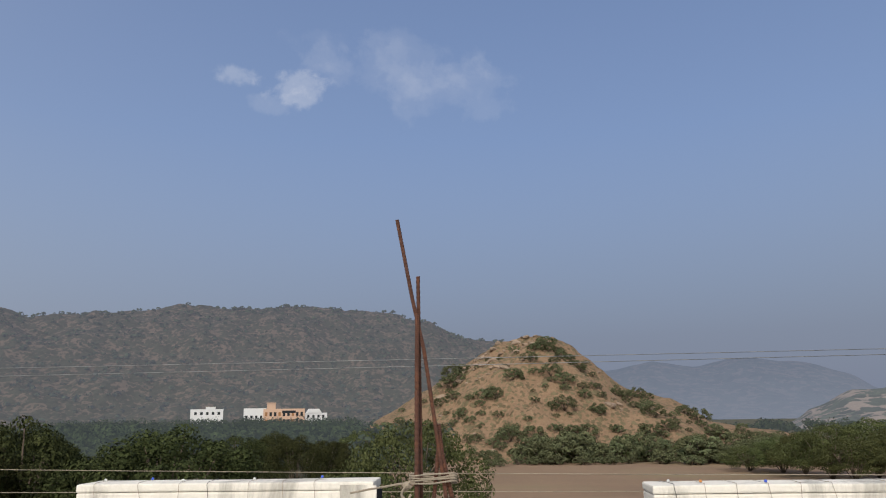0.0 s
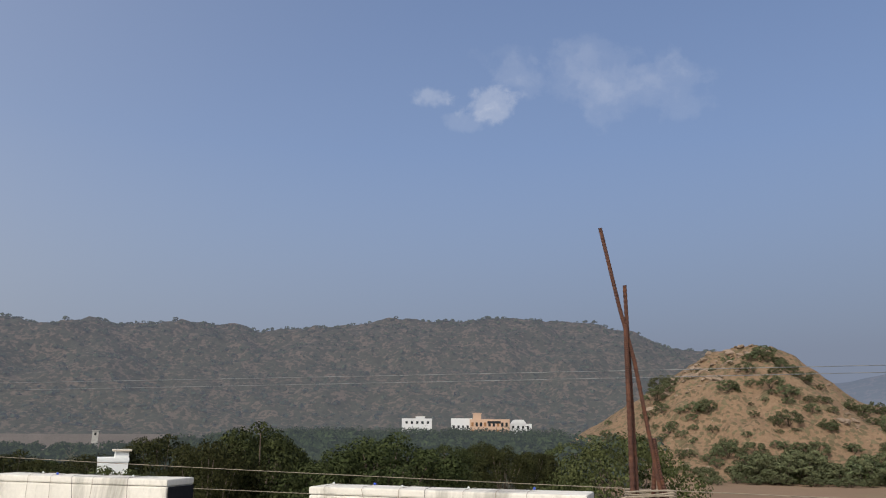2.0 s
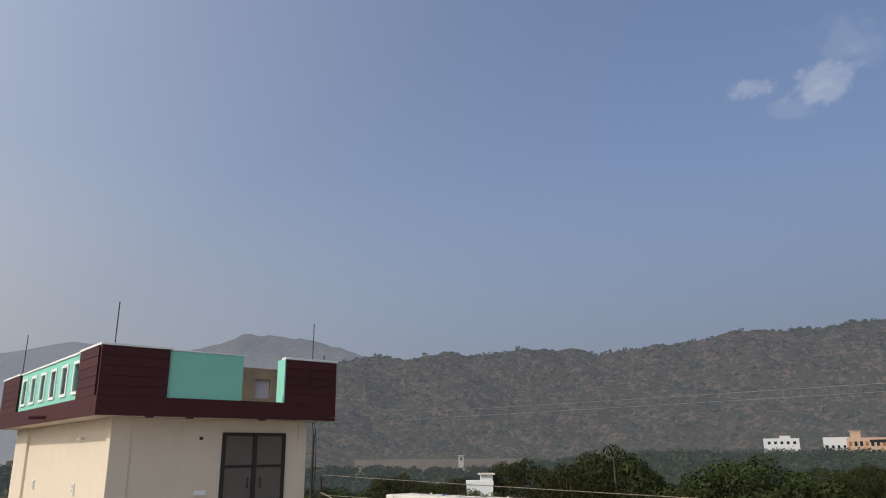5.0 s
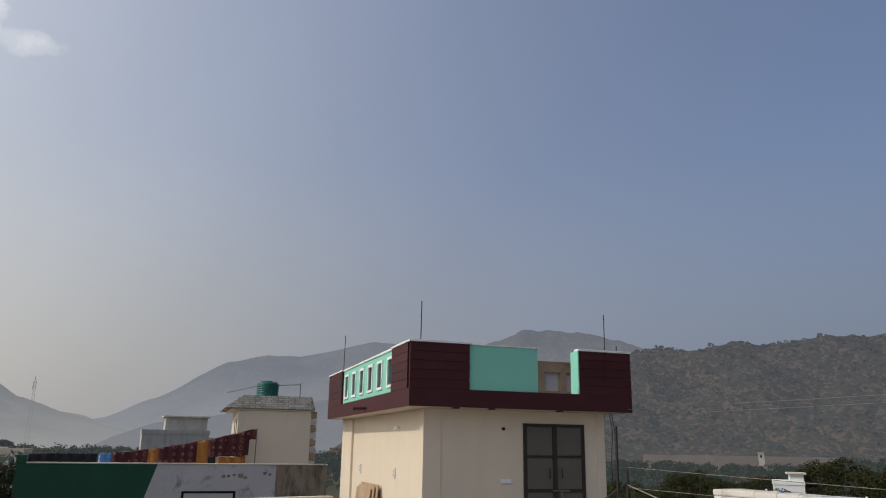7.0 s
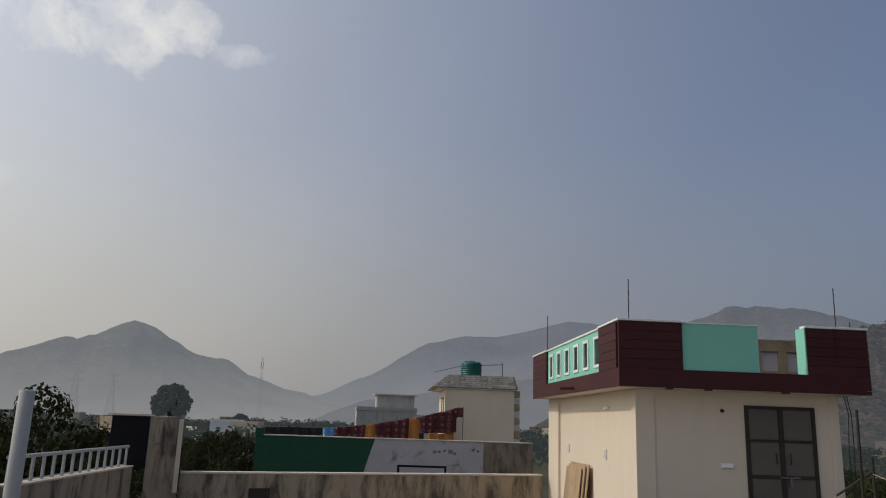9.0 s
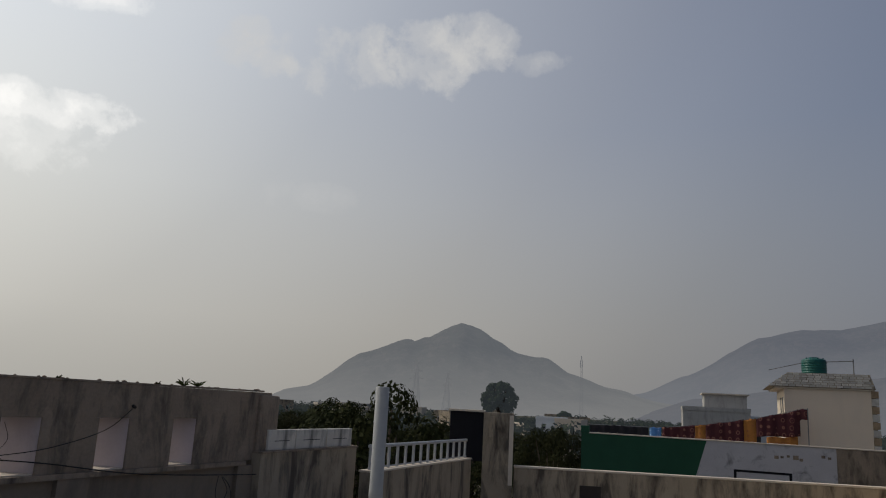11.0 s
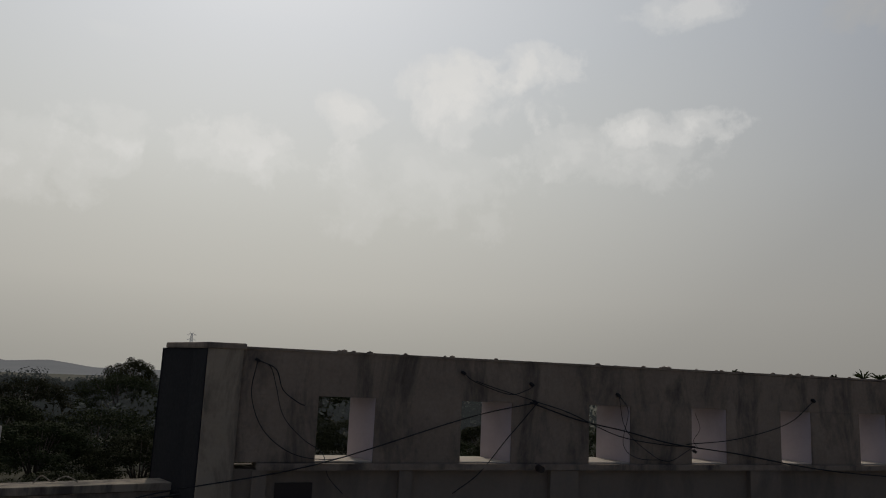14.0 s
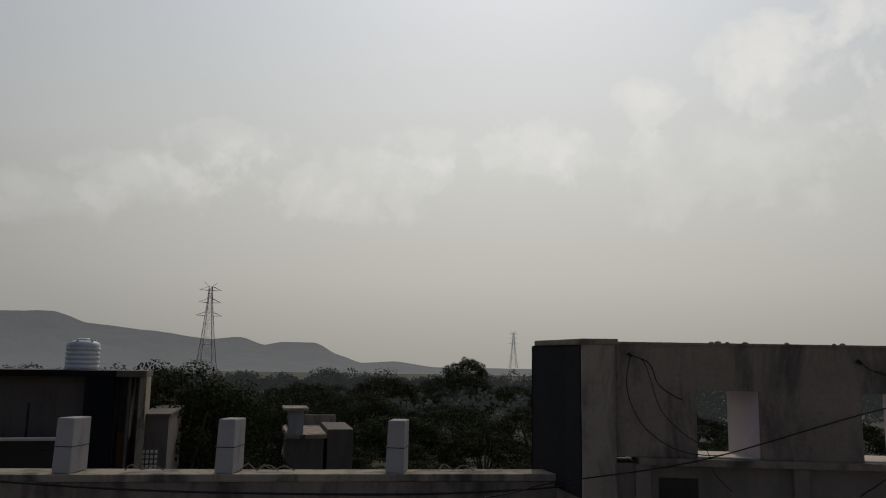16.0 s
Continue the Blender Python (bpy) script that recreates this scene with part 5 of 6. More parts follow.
part("cap", boxes((-0.53, 0.02, -0.84, 0.02, 1.442, 1.49), bevel=0.008), SILL, pillar)
part("plate", boxes((0.004, 0.05, 0.14, 0.28, 0.86, 1.36), bevel=0.012), PLASTER, pillar, "worn plaster patch")
part("strip", boxes((0.002, 0.02, 0.62, 0.72, -0.2, 1.40)), SILL, pillar, "pale corner strip")
fw = thing("wall_far_west", basis((-19.62, -1.5, 0), (-0.045, 0.999)), "low stained cream wall with a pale coping", "wall", kind="structure")
part("wall", lumpy(boxes((0, 9.3, 0, 0.23, -1.0, 0.195)), 0.005), PLASTER, fw)
part("coping", boxes((0, 9.3, -0.02, 0.26, 0.197, 0.24), bevel=0.008), SILL, fw)
part("drain_hole", boxes((1.55, 2.05, -0.012, 0.01, -0.45, -0.12), bevel=0.01), DARK_STEEL, fw, "dark drain hole")
roof_w = boxes((-20.4, -13.2, -4.4, 12.5, -1.2, -0.95))
tagged(part("roof_west", roof_w, ROOF), "lower cement roof in front of the far wall", "roof", kind="structure")
vent = thing("vent_pipe", pose(-6.64, -2.57, 0, 0, 0.6, 0), "leaning pale grey plastic vent pipe", "pipe")
part("tube", lathe(bmesh.new(), [(0.049, -0.05), (0.049, 0.9), (0.051, 0.905), (0.051, 0.94), (0.049, 0.945), (0.049, 1.66), (0.043, 1.665), (0.041, 1.5)], 20), PIPE, vent, smooth=True)
part("collar", lathe(bmesh.new(), [(0.058, 0.55), (0.058, 0.66)], 20), PIPE, vent)

# ---- rebar and ropes between the parapet blocks ----


def rebar(pts, r, label):
    P = [Vector(p) for p in pts]
    bm = bmesh.new()
    ln = sum((b - a).length for a, b in zip(P, P[1:]))
    n = int(ln / 0.011)
    rings, seg = [], 8
    ref = Vector((1, 0, 0))
    for i in range(n + 1):
        f = i / n * (len(P) - 1)
        k = min(int(f), len(P) - 2)
        c = P[k].lerp(P[k + 1], f - k)
        rr = r * (1.10 if i % 2 else 0.93)
        rings.append([bm.verts.new(c + Vector((math.cos(a), math.sin(a), 0.25 * math.sin(a + 0.5))) * rr) for a in (2 * math.pi * q / seg for q in range(seg))])
    for a, b in zip(rings, rings[1:]):
        for q in range(seg):
            bm.faces.new((a[q], a[(q + 1) % seg], b[(q + 1) % seg], b[q]))
    bm.faces.new(rings[0][::-1])
    bm.faces.new(rings[-1])
    ob = part("rebar_rod", bm, RUST)
    ob.matrix_world = REBAR
    return tagged(ob, label, "rebar", "rusted rebar rods")


rebar([(0.42, 4.86, 0.96), (0.355, 4.42, 1.28), (0.245, 4.40, 2.06), (0.182, 4.40, 2.35), (0.096, 4.40, 2.816)], 0.0105, "long leaning rusted rebar rod with a bent top")
rebar([(0.20, 4.86, 0.96), (0.222, 4.425, 1.30), (0.2135, 4.42, 2.484)], 0.0105, "upright rusted rebar rod")
rebar([(0.175, 4.86, 0.96), (0.200, 4.38, 1.28), (0.206, 4.385, 2.0), (0.2105, 4.385, 2.262)], 0.0125, "upright thick rusted rebar rod")
rebar([(0.44, 4.86, 0.96), (0.385, 4.44, 1.28), (0.335, 4.43, 1.50), (0.318, 4.43, 1.66)], 0.013, "short leaning rusted rebar rod")
rebar([(0.30, 4.86, 0.96), (0.285, 4.44, 1.24), (0.30, 4.43, 1.36), (0.325, 4.43, 1.62)], 0.0115, "short leaning rusted rebar rod")
rope = thing("rope_tie", REBAR, "frayed jute rope knotted round the rebar", "rope")
for k in range(4):
    z = 1.352 + k * 0.013
    part("turn", tube(bmesh.new(), wavy([(0.16, 4.40, z), (0.19, 4.355, z + 0.004), (0.28, 4.385, z + 0.008 * (k % 2)), (0.39, 4.40, z + 0.012), (0.41, 4.44, z), (0.33, 4.455, z), (0.22, 4.455, z + 0.006), (0.16, 4.40, z + 0.010)]), 0.0048, 6), ROPE, rope)
part("tail", tube(bmesh.new(), wavy([(0.19, 4.36, 1.36), (0.10, 4.40, 1.35), (0.02, 4.50, 1.33), (-0.10, 4.68, 1.30), (-0.20, 4.71, 1.28)]), 0.006, 6), ROPE, rope)
part("tail", tube(bmesh.new(), wavy([(0.17, 4.37, 1.37), (0.14, 4.36, 1.34), (0.12, 4.37, 1.30), (0.15, 4.37, 1.27), (0.17, 4.37, 1.30)]), 0.007, 6), ROPE, rope)
bm = bmesh.new()
bmesh.ops.create_icosphere(bm, subdivisions=2, radius=0.022, matrix=Matrix.Translation((0.15, 4.37, 1.345)))
for v in bm.verts:
    v.co += Vector((noise.noise(v.co * 40), noise.noise(v.co * 40 + Vector((5, 0, 0))), noise.noise(v.co * 40 + Vector((0, 5, 0))))) * 0.02
part("knot", bm, ROPE, rope)
scrap = part("cloth_scrap", lumpy(boxes((-0.26, -0.04, -0.022, -0.008, 1.20, 1.295)), 0.015), WHITE_WORN)
scrap.matrix_world = NORTH_EDGE
tagged(scrap, "dirty white plastic scrap tied to the parapet", "scrap")

# ---- wires overhead ----


def wire(a, b, drop, r, mat, label, group):
    return tagged(part("wire", tube(bmesh.new(), sag(a, b, drop), r, 5), mat, smooth=True), label, "wire", group)


wire((-11.2, 9.7, 2.31), (28.3, 3.45, 2.50), 0.06, 0.0042, WIRE, "thin grey power line across the valley view", "power lines")
wire((-11.3, 9.7, 2.19), (28.3, 3.45, 2.50), 0.06, 0.0042, WIRE, "thin grey power line across the valley view", "power lines")
wire((-9.02, 7.24, 1.31), (5.5, 3.14, 1.15), 0.03, 0.0034, ROPE, "thin cord strung behind the parapet", "cords behind the parapet")
wire((-9.02, 7.24, 1.02), (5.5, 3.14, 1.06), 0.0, 0.0034, ROPE, "thin cord strung behind the parapet", "cords behind the parapet")
wire((-9.02, 7.24, 1.06), (-4.9, 4.1, 0.90), 0.0, 0.008, ROPE, "thick pale cord tied to a pole", "cords behind the parapet")
for (x, y), h, lean, r in (((-9.13, 7.14), 1.90, 0.8, 0.019), ((-9.02, 7.24), 1.28, 0.3, 0.019)):
    p = thing("steel_pole", pose(x, y, 0, 0, lean, 0), "rusty dark steel pole at the roof corner", "pole", "steel poles")
    part("shaft", tube(bmesh.new(), [(0, 0, 0), (0, 0, h)], r, 8), DARK_STEEL, p)
    part("clamp", tube(bmesh.new(), [(0, 0, h * 0.72), (0, 0, h * 0.72 + 0.05)], r * 1.35, 8), DARK_STEEL, p)
part("brace", tube(bmesh.new(), [(0.0, 0, 1.1), (-0.35, -0.3, 0.75)], 0.015, 6), DARK_STEEL, p)

# ---- painted wall and houses to the west ----
MUR = basis((-30.0, 5.3, 0), (0.2613, 0.9653))
mural = thing("painted_wall", MUR, "roof wall painted bottle green and white, bare at one end", "wall", kind="structure")


def slant(x0t, x0b, x1t, x1b, y0, y1, z0, z1):
    bm = bmesh.new()
    f = [bm.verts.new(p) for p in ((x0b, y0, z0), (x1b, y0, z0), (x1t, y0, z1), (x0t, y0, z1))]
    b = [bm.verts.new((v.co.x, y1, v.co.z)) for v in f]
    bm.faces.new(f)
    bm.faces.new(b[::-1])
    for i in range(4):
        bm.faces.new((f[(i + 1) % 4], f[i], b[i], b[(i + 1) % 4]))
    bmesh.ops.recalc_face_normals(bm, faces=bm.faces)
    return bm


part("core", boxes((-4.3, 6.4, 0.01, 0.25, GZ, 0.80)), PLASTER, mural)
part("green_panel", slant(-4.31, -4.31, 0.25, -0.30, -0.006, 0.009, -1.0, 0.80), MURAL_GREEN, mural, "bottle green painted part")
part("white_panel", slant(0.252, -0.298, 4.47, 4.47, -0.006, 0.009, -1.0, 0.80), MURAL_WHITE, mural, "grey-white painted part with flaking marks")
part("bare_panel", boxes((4.472, 6.4, -0.006, 0.009, -1.0, 0.80)), CONCRETE, mural, "bare blackened concrete part")
part("coping", boxes((-4.0, 6.42, -0.03, 0.28, 0.802, 0.845), bevel=0.008), SILL, mural)
part("raised_end", boxes((-4.33, -4.02, -0.01, 0.26, 0.802, 1.08), bevel=0.01), MURAL_GREEN, mural)
part("painted_frame", boxes((1.15, 3.05, -0.011, -0.0065, -0.21, -0.13), (1.15, 1.24, -0.011, -0.0065, -0.6, -0.21), (2.96, 3.05, -0.011, -0.0065, -0.6, -0.21)), NAVY, mural, "black painted frame")
for x, w, z in ((2.5, 0.07, 0.33), (2.7, 0.05, 0.36), (3.1, 0.09, 0.34), (3.3, 0.06, 0.30), (4.0, 0.06, 0.45), (4.2, 0.05, 0.42), (2.9, 0.05, 0.40)):
    part("flaked_patch", boxes((x, x + w * 2, -0.010, -0.0065, z, z + w * 1.6)), CONCRETE, mural)

stair = thing("stair_tower", basis((-32.0, 9.5, 0), (0.2613, 0.9653)), "cream stair tower with a sloping whitewashed brick parapet", "house")
part("wall", boxes((-0.42, 2.60, 0.0, 4.2, GZ, 2.93)), CREAM, stair)
part("soffit", boxes((-0.75, 2.72, -0.06, 4.4, 2.935, 2.99)), SILL, stair)
bm = bmesh.new()
lo = [bm.verts.new(p) for p in ((-1.0, -0.10, 3.0), (2.76, -0.10, 3.0), (2.76, 4.6, 3.0), (-1.0, 4.6, 3.0))]
hi = [bm.verts.new(p) for p in ((-0.25, 0.12, 3.56), (2.62, 0.12, 3.56), (2.62, 4.3, 3.56), (-0.25, 4.3, 3.56))]
bm.faces.new(lo[::-1])
bm.faces.new(hi)
for i in range(4):
    bm.faces.new((lo[i], lo[(i + 1) % 4], hi[(i + 1) % 4], hi[i]))
part("parapet", bm, PLASTER, stair)
for r in range(6):
    z = 3.02 + r * 0.09
    f = (z - 3.0) / 0.56
    y = -0.10 + 0.22 * f - 0.012
    xa, xb = -0.98 + 0.73 * f, 2.74 - 0.12 * f
    x = xa + (0.06 if r % 2 else 0)
    while x < xb - 0.1:
        w = min(0.23, xb - x)
        ob = part("brick", boxes((x, x + w - 0.015, y, y + 0.06, z, z + 0.075)), BRICK, stair)
        x += 0.24
for y in (0.6, 1.7):
    part("window", boxes((-0.43, -0.415, y, y + 0.5, 1.9, 2.6)), GLASS_DARK, stair, "dark slit window")
for i in range(13):
    part("quoin", boxes((2.605, 2.85, -0.02, 0.25, -0.8 + i * 0.29, -0.8 + i * 0.29 + 0.26)), BRICK if i % 2 else BROWN_WALL, stair, "exposed brick edge")
part("back_wall", boxes((2.605, 2.80, 0.26, 4.0, GZ, 2.92)), PLASTER, stair)


def tank(m, r, h, mat, label):
    t = thing("water_tank", m, label, "water tank")
    prof = [(r * 0.97, 0.0)]
    for i in range(5):
        z = h * 0.74 * i / 5
        prof += [(r * 0.97, z + 0.02), (r, z + 0.04), (r, z + h * 0.12), (r * 0.97, z + h * 0.135)]
    prof += [(r, h * 0.76), (r * 0.93, h * 0.88), (r * 0.6, h * 0.95), (r * 0.45, h * 0.955)]
    part("body", lathe(bmesh.new(), prof, 28), mat, t, smooth=True)
    part("lid", lathe(bmesh.new(), [(r * 0.42, h * 0.955), (r * 0.42, h * 1.0), (r * 0.3, h * 1.03)], 20), mat, t)
    for k in range(5):
        a = k * 1.2566
        part("lug", boxes((-0.03, 0.03, -0.03, 0.03, 0, h * 0.08), bevel=0.005), mat, t).location = (math.cos(a) * r * 0.72, math.sin(a) * r * 0.72, h * 0.9)
    return t


SM = basis((-32.0, 9.5, 0), (0.2613, 0.9653))
tank(SM @ pose(0.78, 0.9, 3.56), 0.47, 0.66, TANK_GREEN, "ribbed green plastic water tank on the stair tower")
pl = thing("water_pipe", SM @ pose(0, 0.6, 3.56), "thin pipe on a post beside the tank", "pipe")
part("post", tube(bmesh.new(), [(2.15, 0, 0), (2.15, 0, 0.62)], 0.022, 6), WIRE, pl)
part("line", tube(bmesh.new(), [(1.2, 0.2, 0.50), (2.15, 0, 0.55)], 0.018, 6), WIRE, pl)
part("line", tube(bmesh.new(), [(0.35, 0.2, 0.44), (-0.9, 0.3, 0.12)], 0.014, 6), WIRE, pl)


def pattern(name, ground, dots, scale, stripe=None):
    m = bpy.data.materials.new(name)
    m.use_nodes = True
    nt = m.node_tree
    b = nt.nodes["Principled BSDF"]
    tc = nt.nodes.new("ShaderNodeTexCoord")
    vo = nt.nodes.new("ShaderNodeTexVoronoi")
    vo.inputs["Scale"].default_value, vo.inputs["Randomness"].default_value = scale, 0.12
    nt.links.new(tc.outputs["Object"], vo.inputs["Vector"])
    c = ramp(nt, vo.outputs["Distance"], [(0.18, tuple(x * 1.3 for x in dots)), (0.24, ground), (0.36, ground), (0.40, dots), (0.46, ground)])
    n = noise_tex(nt, tc.outputs["Object"], 6)
    nt.links.new(mixed(nt, ramp(nt, n, [(0.3, 0.0), (0.8, 0.35)]), c, tuple(x * 0.5 for x in ground)), b.inputs["Base Color"])
    b.inputs["Roughness"].default_value = 0.9
    return m


MAROON_CLOTH = pattern("maroon_print", (0.075, 0.016, 0.020), (0.30, 0.13, 0.09), 3.6)
ORANGE_CLOTH = pattern("orange_print", (0.42, 0.17, 0.035), (0.28, 0.10, 0.05), 5.0)
DARK_CLOTH = pattern("dark_print", (0.014, 0.014, 0.018), (0.03, 0.02, 0.03), 5.0)
BLUE_CLOTH = pattern("blue_print", (0.09, 0.25, 0.55), (0.3, 0.45, 0.7), 6.0)


def cloth(x0, x1, zt0, zt1, zb0, zb1, mat, label, y=-0.7):
    n, rows = max(6, int((x1 - x0) / 0.07)), 8
    v, f = [], []
    ph = x0 * 3.1
    for i in range(n + 1):
        k = i / n
        for j in range(rows + 1):
            q = j / rows
            z = (zt0 + (zt1 - zt0) * k) * (1 - q) + (zb0 + (zb1 - zb0) * k) * q
            v.append((x0 + (x1 - x0) * k, y + 0.05 * q * math.sin(ph + k * (x1 - x0) * 7 + q) + 0.03 * math.sin(ph + 17 * k * (x1 - x0)), z - 0.02 * math.sin(ph + 9 * k)))
    w = rows + 1
    for i in range(n):
        for j in range(rows):
            f.append((i * w + j, i * w + j + 1, (i + 1) * w + j + 1, (i + 1) * w + j))
    ob = raw("hanging_cloth", v, f, mat, smooth=True)
    so = ob.modifiers.new("thick", "SOLIDIFY")
    so.thickness = 0.008
    ob.matrix_world = SM
    return tagged(ob, label, "cloth", "washing on the line")


cloth(-7.9, -5.55, 1.10, 1.14, 0.6, 0.6, DARK_CLOTH, "dark printed sheet hanging on a washing line")
cloth(-5.5, -5.05, 1.12, 1.14, 0.6, 0.6, BLUE_CLOTH, "small light blue cloth on a washing line")
cloth(-5.0, -3.75, 1.15, 1.30, 0.6, 0.6, MAROON_CLOTH, "maroon patterned sheet on a washing line")
cloth(-3.75, -3.35, 1.30, 1.36, 0.6, 0.6, ORANGE_CLOTH, "orange printed sheet on a washing line")
cloth(-3.35, -1.95, 1.36, 1.62, 0.6, 0.6, MAROON_CLOTH, "maroon patterned sheet on a washing line")
cloth(-1.95, -1.50, 1.62, 1.70, 0.6, 0.6, ORANGE_CLOTH, "orange printed sheet on a washing line")
cloth(-1.50, 0.05, 1.70, 2.10, 1.02, 1.10, MAROON_CLOTH, "maroon patterned sheet on a washing line")
cloth(-1.15, -0.05, 1.02, 1.08, 0.6, 0.6, ORANGE_CLOTH, "orange printed sheet under the maroon one", -0.66)
cloth(-0.05, 0.30, 2.12, 2.14, 1.70, 1.76, MAROON_CLOTH, "bunched end of a maroon sheet", -0.74)
line = thing("washing_line", SM, "washing line between two thin roof posts", "washing line")
part("line", tube(bmesh.new(), [(-8.0, -0.7, 1.11), (-5.5, -0.7, 1.13), (-5.0, -0.7, 1.15), (-3.75, -0.7, 1.30), (-3.35, -0.7, 1.36), (-1.95, -0.7, 1.62), (-1.5, -0.7, 1.70), (0.05, -0.7, 2.11), (0.32, -0.7, 2.14)], 0.012, 5), WIRE, line)
for x, h in ((-8.0, 1.13), (0.32, 2.18)):
    part("post", tube(bmesh.new(), [(x, -0.7, -0.5), (x, -0.7, h)], 0.02, 6), WIRE, line)
pr = thing("drying_roof", MUR @ pose(0, 0.3, 0), "flat cement roof behind the painted wall", "roof", kind="structure")
part("slab", boxes((-4.3, 6.4, 0.0, 9.0, GZ, -0.3)), ROOF, pr)


def flat_house(m, w, d, h, mat, label, windows=(), parapet=0.5, name="house", cat="house", room=None):
    """A flat-roofed house with a parapet; windows: (x, z, width, height) on the front."""
    t = thing(name, m, label, cat)
    part("wall", boxes((0, w, 0, d, 0, h)), mat, t)
    part("parapet", curb(-0.05, w + 0.05, -0.05, d + 0.05, 0.17, h, h + parapet), mat, t)
    for x, z, ww, hh in windows:
        win = part("window", boxes((x - 0.06, x + ww + 0.06, -0.03, 0.0, z - 0.06, z + hh + 0.06)), WHITE, t)
        part("pane", boxes((x, x + ww, -0.04, -0.031, z, z + hh)), GLASS_DARK, win)
    if room:
        x0, x1, y0, y1, hh = room
        part("roof_room", boxes((x0, x1, y0, y1, h, h + hh)), mat, t)
        part("roof_slab", boxes((x0 - 0.2, x1 + 0.2, y0 - 0.2, y1 + 0.2, h + hh, h + hh + 0.12)), SILL, t)
    return t


def facing(az, d, z=GZ, extra=0.0):
    p = ray_dir(az) * d
    x = ray_dir(az - 90 + extra)
    return basis((p.x, p.y, z), (x.x, x.y))


flat_house(facing(169.0, 72), 5.6, 6, 9.3, GREY_WALL, "grey flat-roofed house with a roof room", ((3.7, 7.6, 0.5, 0.7), (0.8, 4.2, 0.9, 1.2)), 0.35, room=(1.9, 5.5, 1.5, 5.0, 1.5))
flat_house(facing(165.3, 75), 2.6, 4, 8.7, WHITE, "small white roof hut", ((0.8, 7.6, 0.4, 0.6),), 0.35)
flat_house(facing(167.3, 60), 3.2, 2, 8.2, DARK_STEEL, "open roof shed on dark posts", (), 0.1)
flat_house(facing(171.5, 58), 4.0, 5, 6.4, GREY_WALL, "grey flat-roofed house below the painted wall", ((1.0, 4.0, 0.9, 1.2),), 0.5)
# bare brown house behind the parapet gap
bare = thing("house", HOUSE @ pose(4.6, 9.0, 0), "unfinished brown masonry house with pale window fillings", "house")
part("wall", pierced([0, 0.45, 1.0, 1.5, 2.05, 2.5, 3.05, 3.3, 3.85, 4.3], [GZ, 3.36, 3.95, 4.3], 0.0, 0.3, {(i, 1) for i in (1, 3, 5, 7)}), BROWN_WALL, bare)
for a in (0.45, 1.5, 2.5, 3.3):
    part("reveal", boxes((a + 0.001, a + 0.549, 0.10, 0.28, 3.361, 3.949)), LILAC, bare, "pale lilac window filling")
part("back", boxes((0, 4.3, 0.31, 2.0, GZ, 3.0)), BROWN_WALL, bare)

# town scattered to the west
rt = random.Random(17)
for i in range(46):
    az, d = rt.uniform(150, 203), rt.uniform(120, 430)
    w, h = rt.uniform(5, 11), rt.choice((3.4, 3.6, 6.6, 6.9))
    flat_house(facing(az, d, GZ - 0.2, rt.uniform(-30, 30)), w, rt.uniform(5, 9), h, rt.choice((WHITE, GREY_WALL, CREAM, SILL, PLASTER)), "small flat-roofed town house in the haze",
               [(w * f, z, 0.9, 1.2) for f in (0.2, 0.6) for z in ((1.2, 4.3) if h > 5 else (1.2,))], 0.7)
flat_house(facing(176.6, 170, GZ - 0.4), 6, 6, 4.6, GREY_WALL, "grey house roof below the terrace", ((1, 3, 0.9, 1.2),), 0.6)
flat_house(facing(175.6, 150, GZ - 0.4), 7, 6, 4.6, GREY_WALL, "grey house roof along the lane", ((1, 2, 0.9, 1.2),), 0.6)

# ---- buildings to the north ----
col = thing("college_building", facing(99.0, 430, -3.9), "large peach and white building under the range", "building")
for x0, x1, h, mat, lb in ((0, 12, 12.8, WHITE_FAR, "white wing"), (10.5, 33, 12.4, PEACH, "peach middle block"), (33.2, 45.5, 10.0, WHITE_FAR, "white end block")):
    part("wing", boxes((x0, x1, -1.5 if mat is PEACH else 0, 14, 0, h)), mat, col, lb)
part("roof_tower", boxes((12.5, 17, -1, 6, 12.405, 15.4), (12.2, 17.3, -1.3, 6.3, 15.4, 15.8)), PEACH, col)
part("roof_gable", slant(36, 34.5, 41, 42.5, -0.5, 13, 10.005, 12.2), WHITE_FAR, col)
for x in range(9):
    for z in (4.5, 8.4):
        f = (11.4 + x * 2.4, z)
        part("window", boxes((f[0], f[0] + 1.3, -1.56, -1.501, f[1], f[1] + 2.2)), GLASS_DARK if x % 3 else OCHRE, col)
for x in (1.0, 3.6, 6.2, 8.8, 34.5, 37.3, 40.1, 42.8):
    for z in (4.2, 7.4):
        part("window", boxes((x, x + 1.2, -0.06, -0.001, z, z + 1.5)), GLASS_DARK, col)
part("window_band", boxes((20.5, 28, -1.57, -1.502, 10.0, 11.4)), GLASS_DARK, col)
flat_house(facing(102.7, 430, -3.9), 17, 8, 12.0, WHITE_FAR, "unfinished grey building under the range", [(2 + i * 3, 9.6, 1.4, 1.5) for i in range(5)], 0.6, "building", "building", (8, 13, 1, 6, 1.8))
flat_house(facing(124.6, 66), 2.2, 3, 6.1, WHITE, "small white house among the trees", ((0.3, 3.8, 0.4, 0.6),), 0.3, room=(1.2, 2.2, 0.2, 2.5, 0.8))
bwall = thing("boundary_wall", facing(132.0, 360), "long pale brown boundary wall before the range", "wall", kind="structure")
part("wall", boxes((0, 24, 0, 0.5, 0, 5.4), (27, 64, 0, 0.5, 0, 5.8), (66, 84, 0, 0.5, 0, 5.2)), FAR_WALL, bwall)
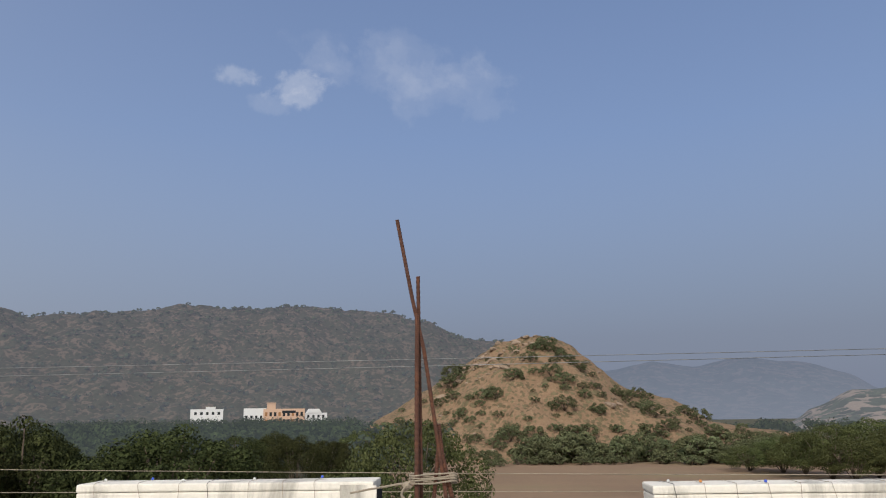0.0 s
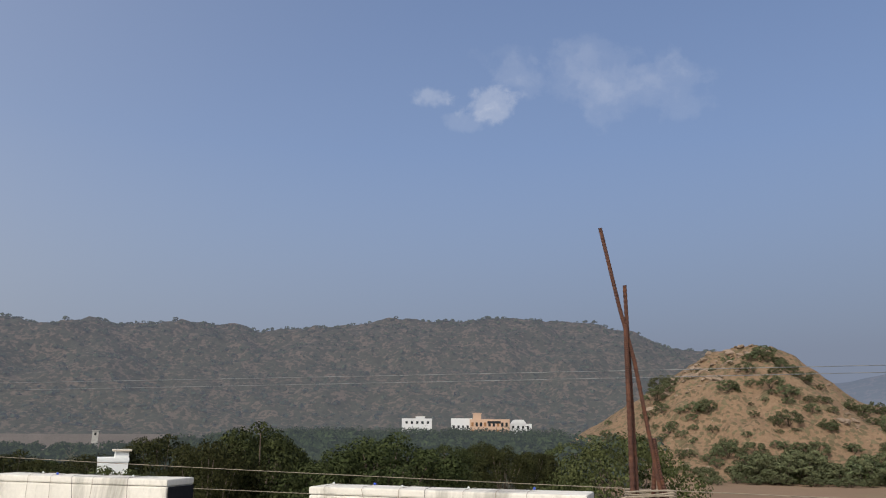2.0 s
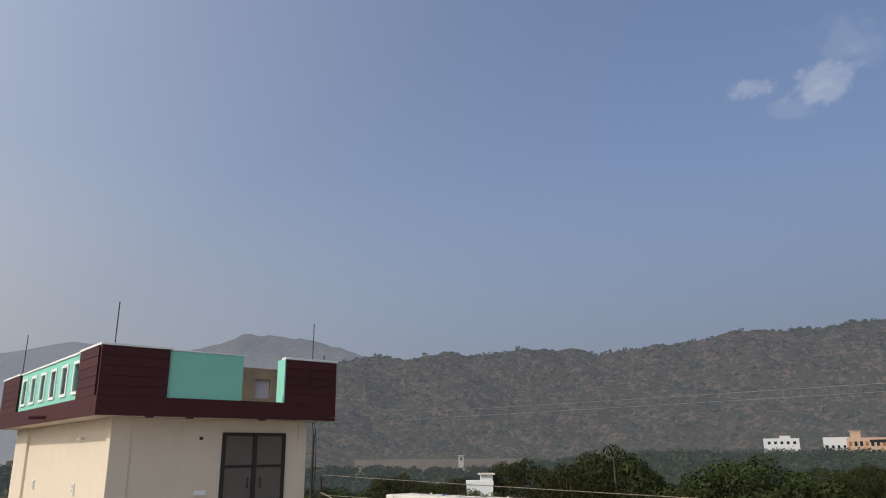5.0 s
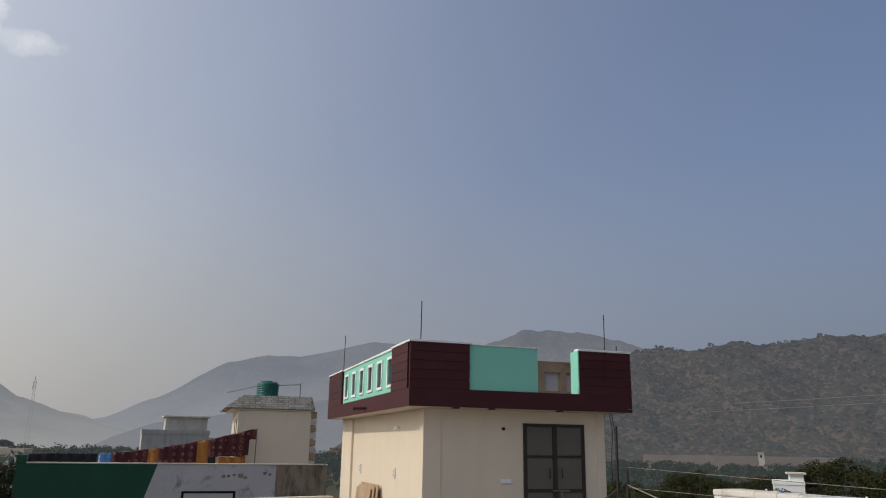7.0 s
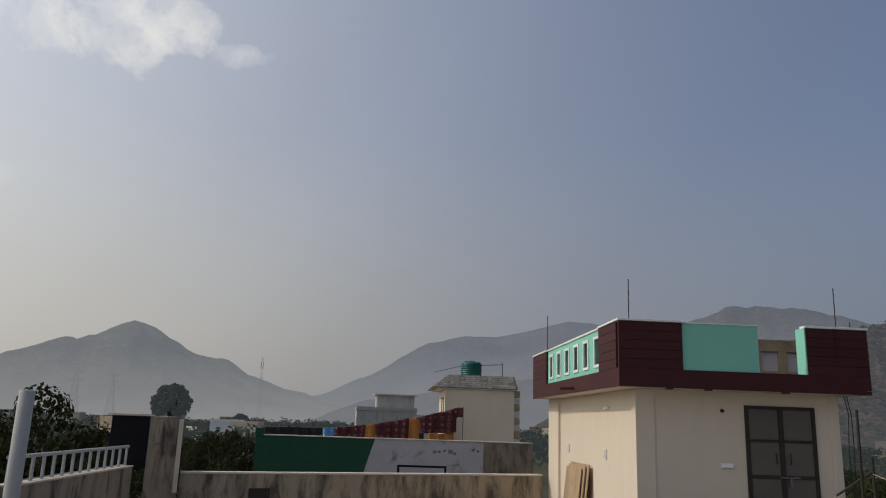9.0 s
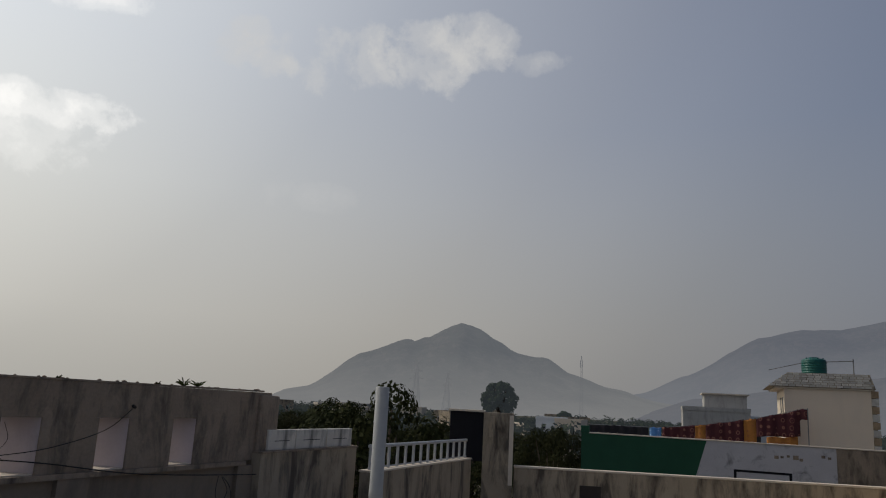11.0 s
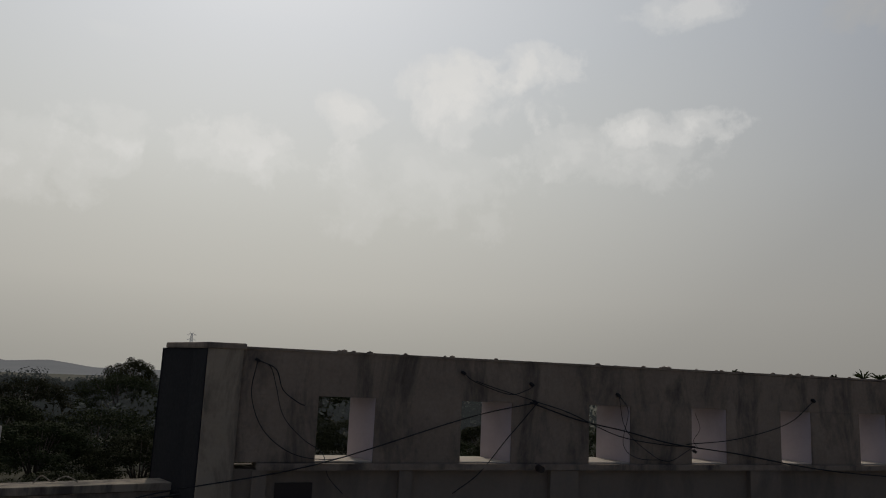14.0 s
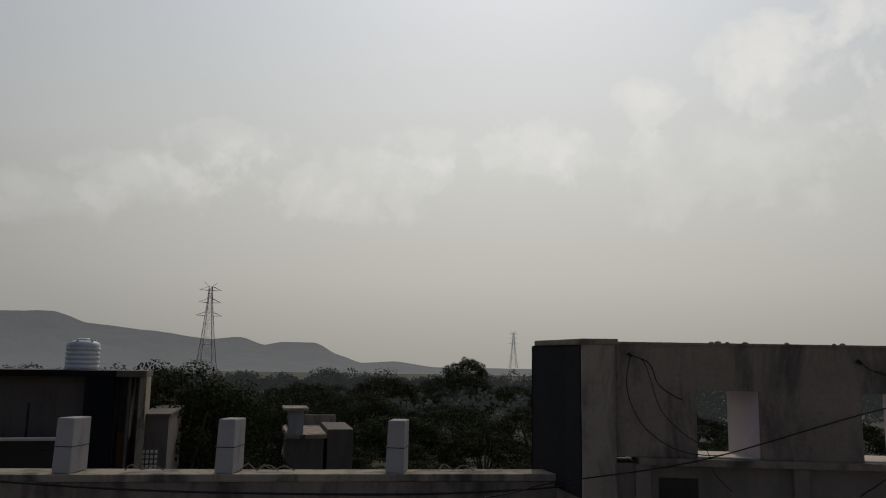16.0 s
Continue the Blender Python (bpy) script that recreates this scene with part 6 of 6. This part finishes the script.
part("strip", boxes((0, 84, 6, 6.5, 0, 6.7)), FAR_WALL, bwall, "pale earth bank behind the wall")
gt = thing("gate_tower", facing(124.3, 352), "small square gate tower in the boundary wall", "tower")
part("shaft", boxes((0, 2.4, 0, 2.4, 0, 8.0)), GREY_WALL, gt)
part("cap", boxes((-0.3, 2.7, -0.3, 2.7, 8.002, 8.4)), GREY_WALL, gt)
part("window", boxes((0.8, 1.6, -0.05, -0.001, 6.2, 7.3)), GLASS_DARK, gt)

# ---- houses to the south ----
sh = thing("house", pose(0, 0, 0), "dark modern house with ochre panels and a flat slab roof", "house")
Y = -23.4
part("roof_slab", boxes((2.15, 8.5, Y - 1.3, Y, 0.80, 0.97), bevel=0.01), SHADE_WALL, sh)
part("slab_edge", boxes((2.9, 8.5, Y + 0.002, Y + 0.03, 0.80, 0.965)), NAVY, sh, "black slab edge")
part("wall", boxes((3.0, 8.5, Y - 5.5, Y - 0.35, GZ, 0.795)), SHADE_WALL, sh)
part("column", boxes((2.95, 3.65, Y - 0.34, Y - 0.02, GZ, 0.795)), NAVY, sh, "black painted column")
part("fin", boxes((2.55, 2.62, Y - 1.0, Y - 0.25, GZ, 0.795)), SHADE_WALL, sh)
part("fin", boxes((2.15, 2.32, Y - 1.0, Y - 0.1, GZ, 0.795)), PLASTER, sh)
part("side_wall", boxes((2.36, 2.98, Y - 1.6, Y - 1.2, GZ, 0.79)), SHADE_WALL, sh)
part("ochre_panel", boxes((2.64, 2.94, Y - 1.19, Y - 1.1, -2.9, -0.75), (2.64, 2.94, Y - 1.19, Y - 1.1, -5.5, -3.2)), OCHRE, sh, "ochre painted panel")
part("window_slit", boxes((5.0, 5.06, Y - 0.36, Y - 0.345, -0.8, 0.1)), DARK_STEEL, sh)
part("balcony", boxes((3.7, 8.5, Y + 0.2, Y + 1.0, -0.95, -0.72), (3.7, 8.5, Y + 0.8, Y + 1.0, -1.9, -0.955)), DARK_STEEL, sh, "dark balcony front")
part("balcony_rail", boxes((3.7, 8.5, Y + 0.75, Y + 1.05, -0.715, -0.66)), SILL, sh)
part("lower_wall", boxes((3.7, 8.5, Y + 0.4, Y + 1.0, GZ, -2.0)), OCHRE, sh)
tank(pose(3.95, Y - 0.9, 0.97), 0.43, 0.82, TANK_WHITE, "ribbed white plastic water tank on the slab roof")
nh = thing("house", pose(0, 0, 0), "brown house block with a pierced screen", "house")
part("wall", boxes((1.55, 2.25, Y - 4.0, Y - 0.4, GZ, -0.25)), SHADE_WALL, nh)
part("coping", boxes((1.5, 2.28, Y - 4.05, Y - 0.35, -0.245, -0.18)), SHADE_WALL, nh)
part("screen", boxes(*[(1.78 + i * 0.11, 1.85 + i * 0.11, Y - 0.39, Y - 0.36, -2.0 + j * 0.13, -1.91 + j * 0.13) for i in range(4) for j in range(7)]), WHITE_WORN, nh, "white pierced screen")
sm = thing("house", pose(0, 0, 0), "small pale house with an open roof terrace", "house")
# pale house, its walls in the plaster with shade in the colour
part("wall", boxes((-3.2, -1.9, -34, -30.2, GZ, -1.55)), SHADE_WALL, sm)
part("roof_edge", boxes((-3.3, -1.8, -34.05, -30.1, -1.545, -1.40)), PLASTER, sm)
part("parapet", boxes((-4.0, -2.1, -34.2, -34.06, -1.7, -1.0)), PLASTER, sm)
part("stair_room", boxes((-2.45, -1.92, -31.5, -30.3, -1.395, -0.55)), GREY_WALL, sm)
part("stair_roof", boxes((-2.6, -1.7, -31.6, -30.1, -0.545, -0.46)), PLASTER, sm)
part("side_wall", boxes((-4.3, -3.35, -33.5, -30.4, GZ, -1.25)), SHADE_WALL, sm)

# ---- masts and pylons ----


def bar(bm, a, b, r):
    tube(bm, [a, b], r, 4)


def pylon(az, d, h, label, r, mat):
    t = thing("power_pylon", facing(az, d, GZ, 15), label, "pylon")
    w = lambda z: (0.085 * h) * (1 - z / h) ** 1.3 + 0.014 * h
    zs = [0, 0.2, 0.36, 0.48, 0.58, 0.66, 0.74, 0.82, 0.90, 0.97]
    bm = bmesh.new()
    for i, (a, b) in enumerate(zip(zs, zs[1:])):
        wa, wb = w(a * h), w(b * h)
        ca = [Vector((sx * wa, sy * wa, a * h)) for sx, sy in ((-1, -1), (1, -1), (1, 1), (-1, 1))]
        cb = [Vector((sx * wb, sy * wb, b * h)) for sx, sy in ((-1, -1), (1, -1), (1, 1), (-1, 1))]
        for k in range(4):
            bar(bm, ca[k], cb[k], r * 1.4)
            bar(bm, ca[k], cb[(k + 1) % 4], r * 0.7)
            bar(bm, ca[(k + 1) % 4], cb[k], r * 0.7)
            bar(bm, cb[k], cb[(k + 1) % 4], r * 0.7)
    part("lattice", bm, mat, t)
    for z, arm in ((0.66, 0.135), (0.80, 0.115), (0.93, 0.115)):
        bm = bmesh.new()
        for s in (-1, 1):
            tip = Vector((s * arm * h, 0, z * h + 0.005 * h))
            for y in (-1, 1):
                bar(bm, (s * w(z * h), y * w(z * h), z * h), tip, r)
                bar(bm, (s * w(z * h), y * w(z * h), (z + 0.045) * h), tip, r)
        part("crossarm", bm, mat, t)
    bm = bmesh.new()
    for s in (-1, 1):
        bar(bm, (s * w(h * 0.97), 0, 0.97 * h), (s * 0.07 * h, 0, h * 1.02), r)
    part("peak", bm, mat, t)
    return t


STEEL_FAR = material("galvanised_steel", (0.20, 0.19, 0.185), 0.6, 0.15, 1.0, 5, 0.0, metal=0.3)
# steel for far lattices, over half of it a haze glow
STEEL_HAZE = material("galvanised_steel_hazed", (0.20, 0.20, 0.20), 0.7, 0.15, 1.0, 5, 0.0, air=((0.40, 0.41, 0.43), 0.55))
pylon(273.55, 262, 31.5, "steel lattice power pylon above the trees", 0.065, STEEL_FAR)
pylon(250.9, 690, 33, "steel lattice power pylon far off in the haze", 0.13, STEEL_HAZE)
pylon(187.3, 560, 40, "faint steel lattice pylon before the mountain", 0.16, STEEL_HAZE)
pylon(184.9, 760, 42, "faint steel lattice pylon before the mountain", 0.16, STEEL_HAZE)
mast = thing("radio_mast", facing(175.05, 330), "slender lattice radio mast over the town", "mast")
bm = bmesh.new()
for i in range(20):
    a, b = i * 1.55, (i + 1) * 1.55
    wa, wb = 1.1 - 0.035 * i, 1.1 - 0.035 * (i + 1)
    pa = [Vector((math.cos(k * 2.094) * wa, math.sin(k * 2.094) * wa, a)) for k in range(3)]
    pb = [Vector((math.cos(k * 2.094) * wb, math.sin(k * 2.094) * wb, b)) for k in range(3)]
    for k in range(3):
        bar(bm, pa[k], pb[k], 0.09)
        bar(bm, pa[k], pb[(k + 1) % 3], 0.05)
part("lattice", bm, STEEL_HAZE, mast)
part("antenna", boxes((-0.6, -0.3, -0.3, 0.3, 27.5, 30.5), (0.3, 0.6, -0.3, 0.3, 27.5, 30.5), (-0.2, 0.2, -0.2, 0.2, 31.0, 32.5)), STEEL_HAZE, mast)
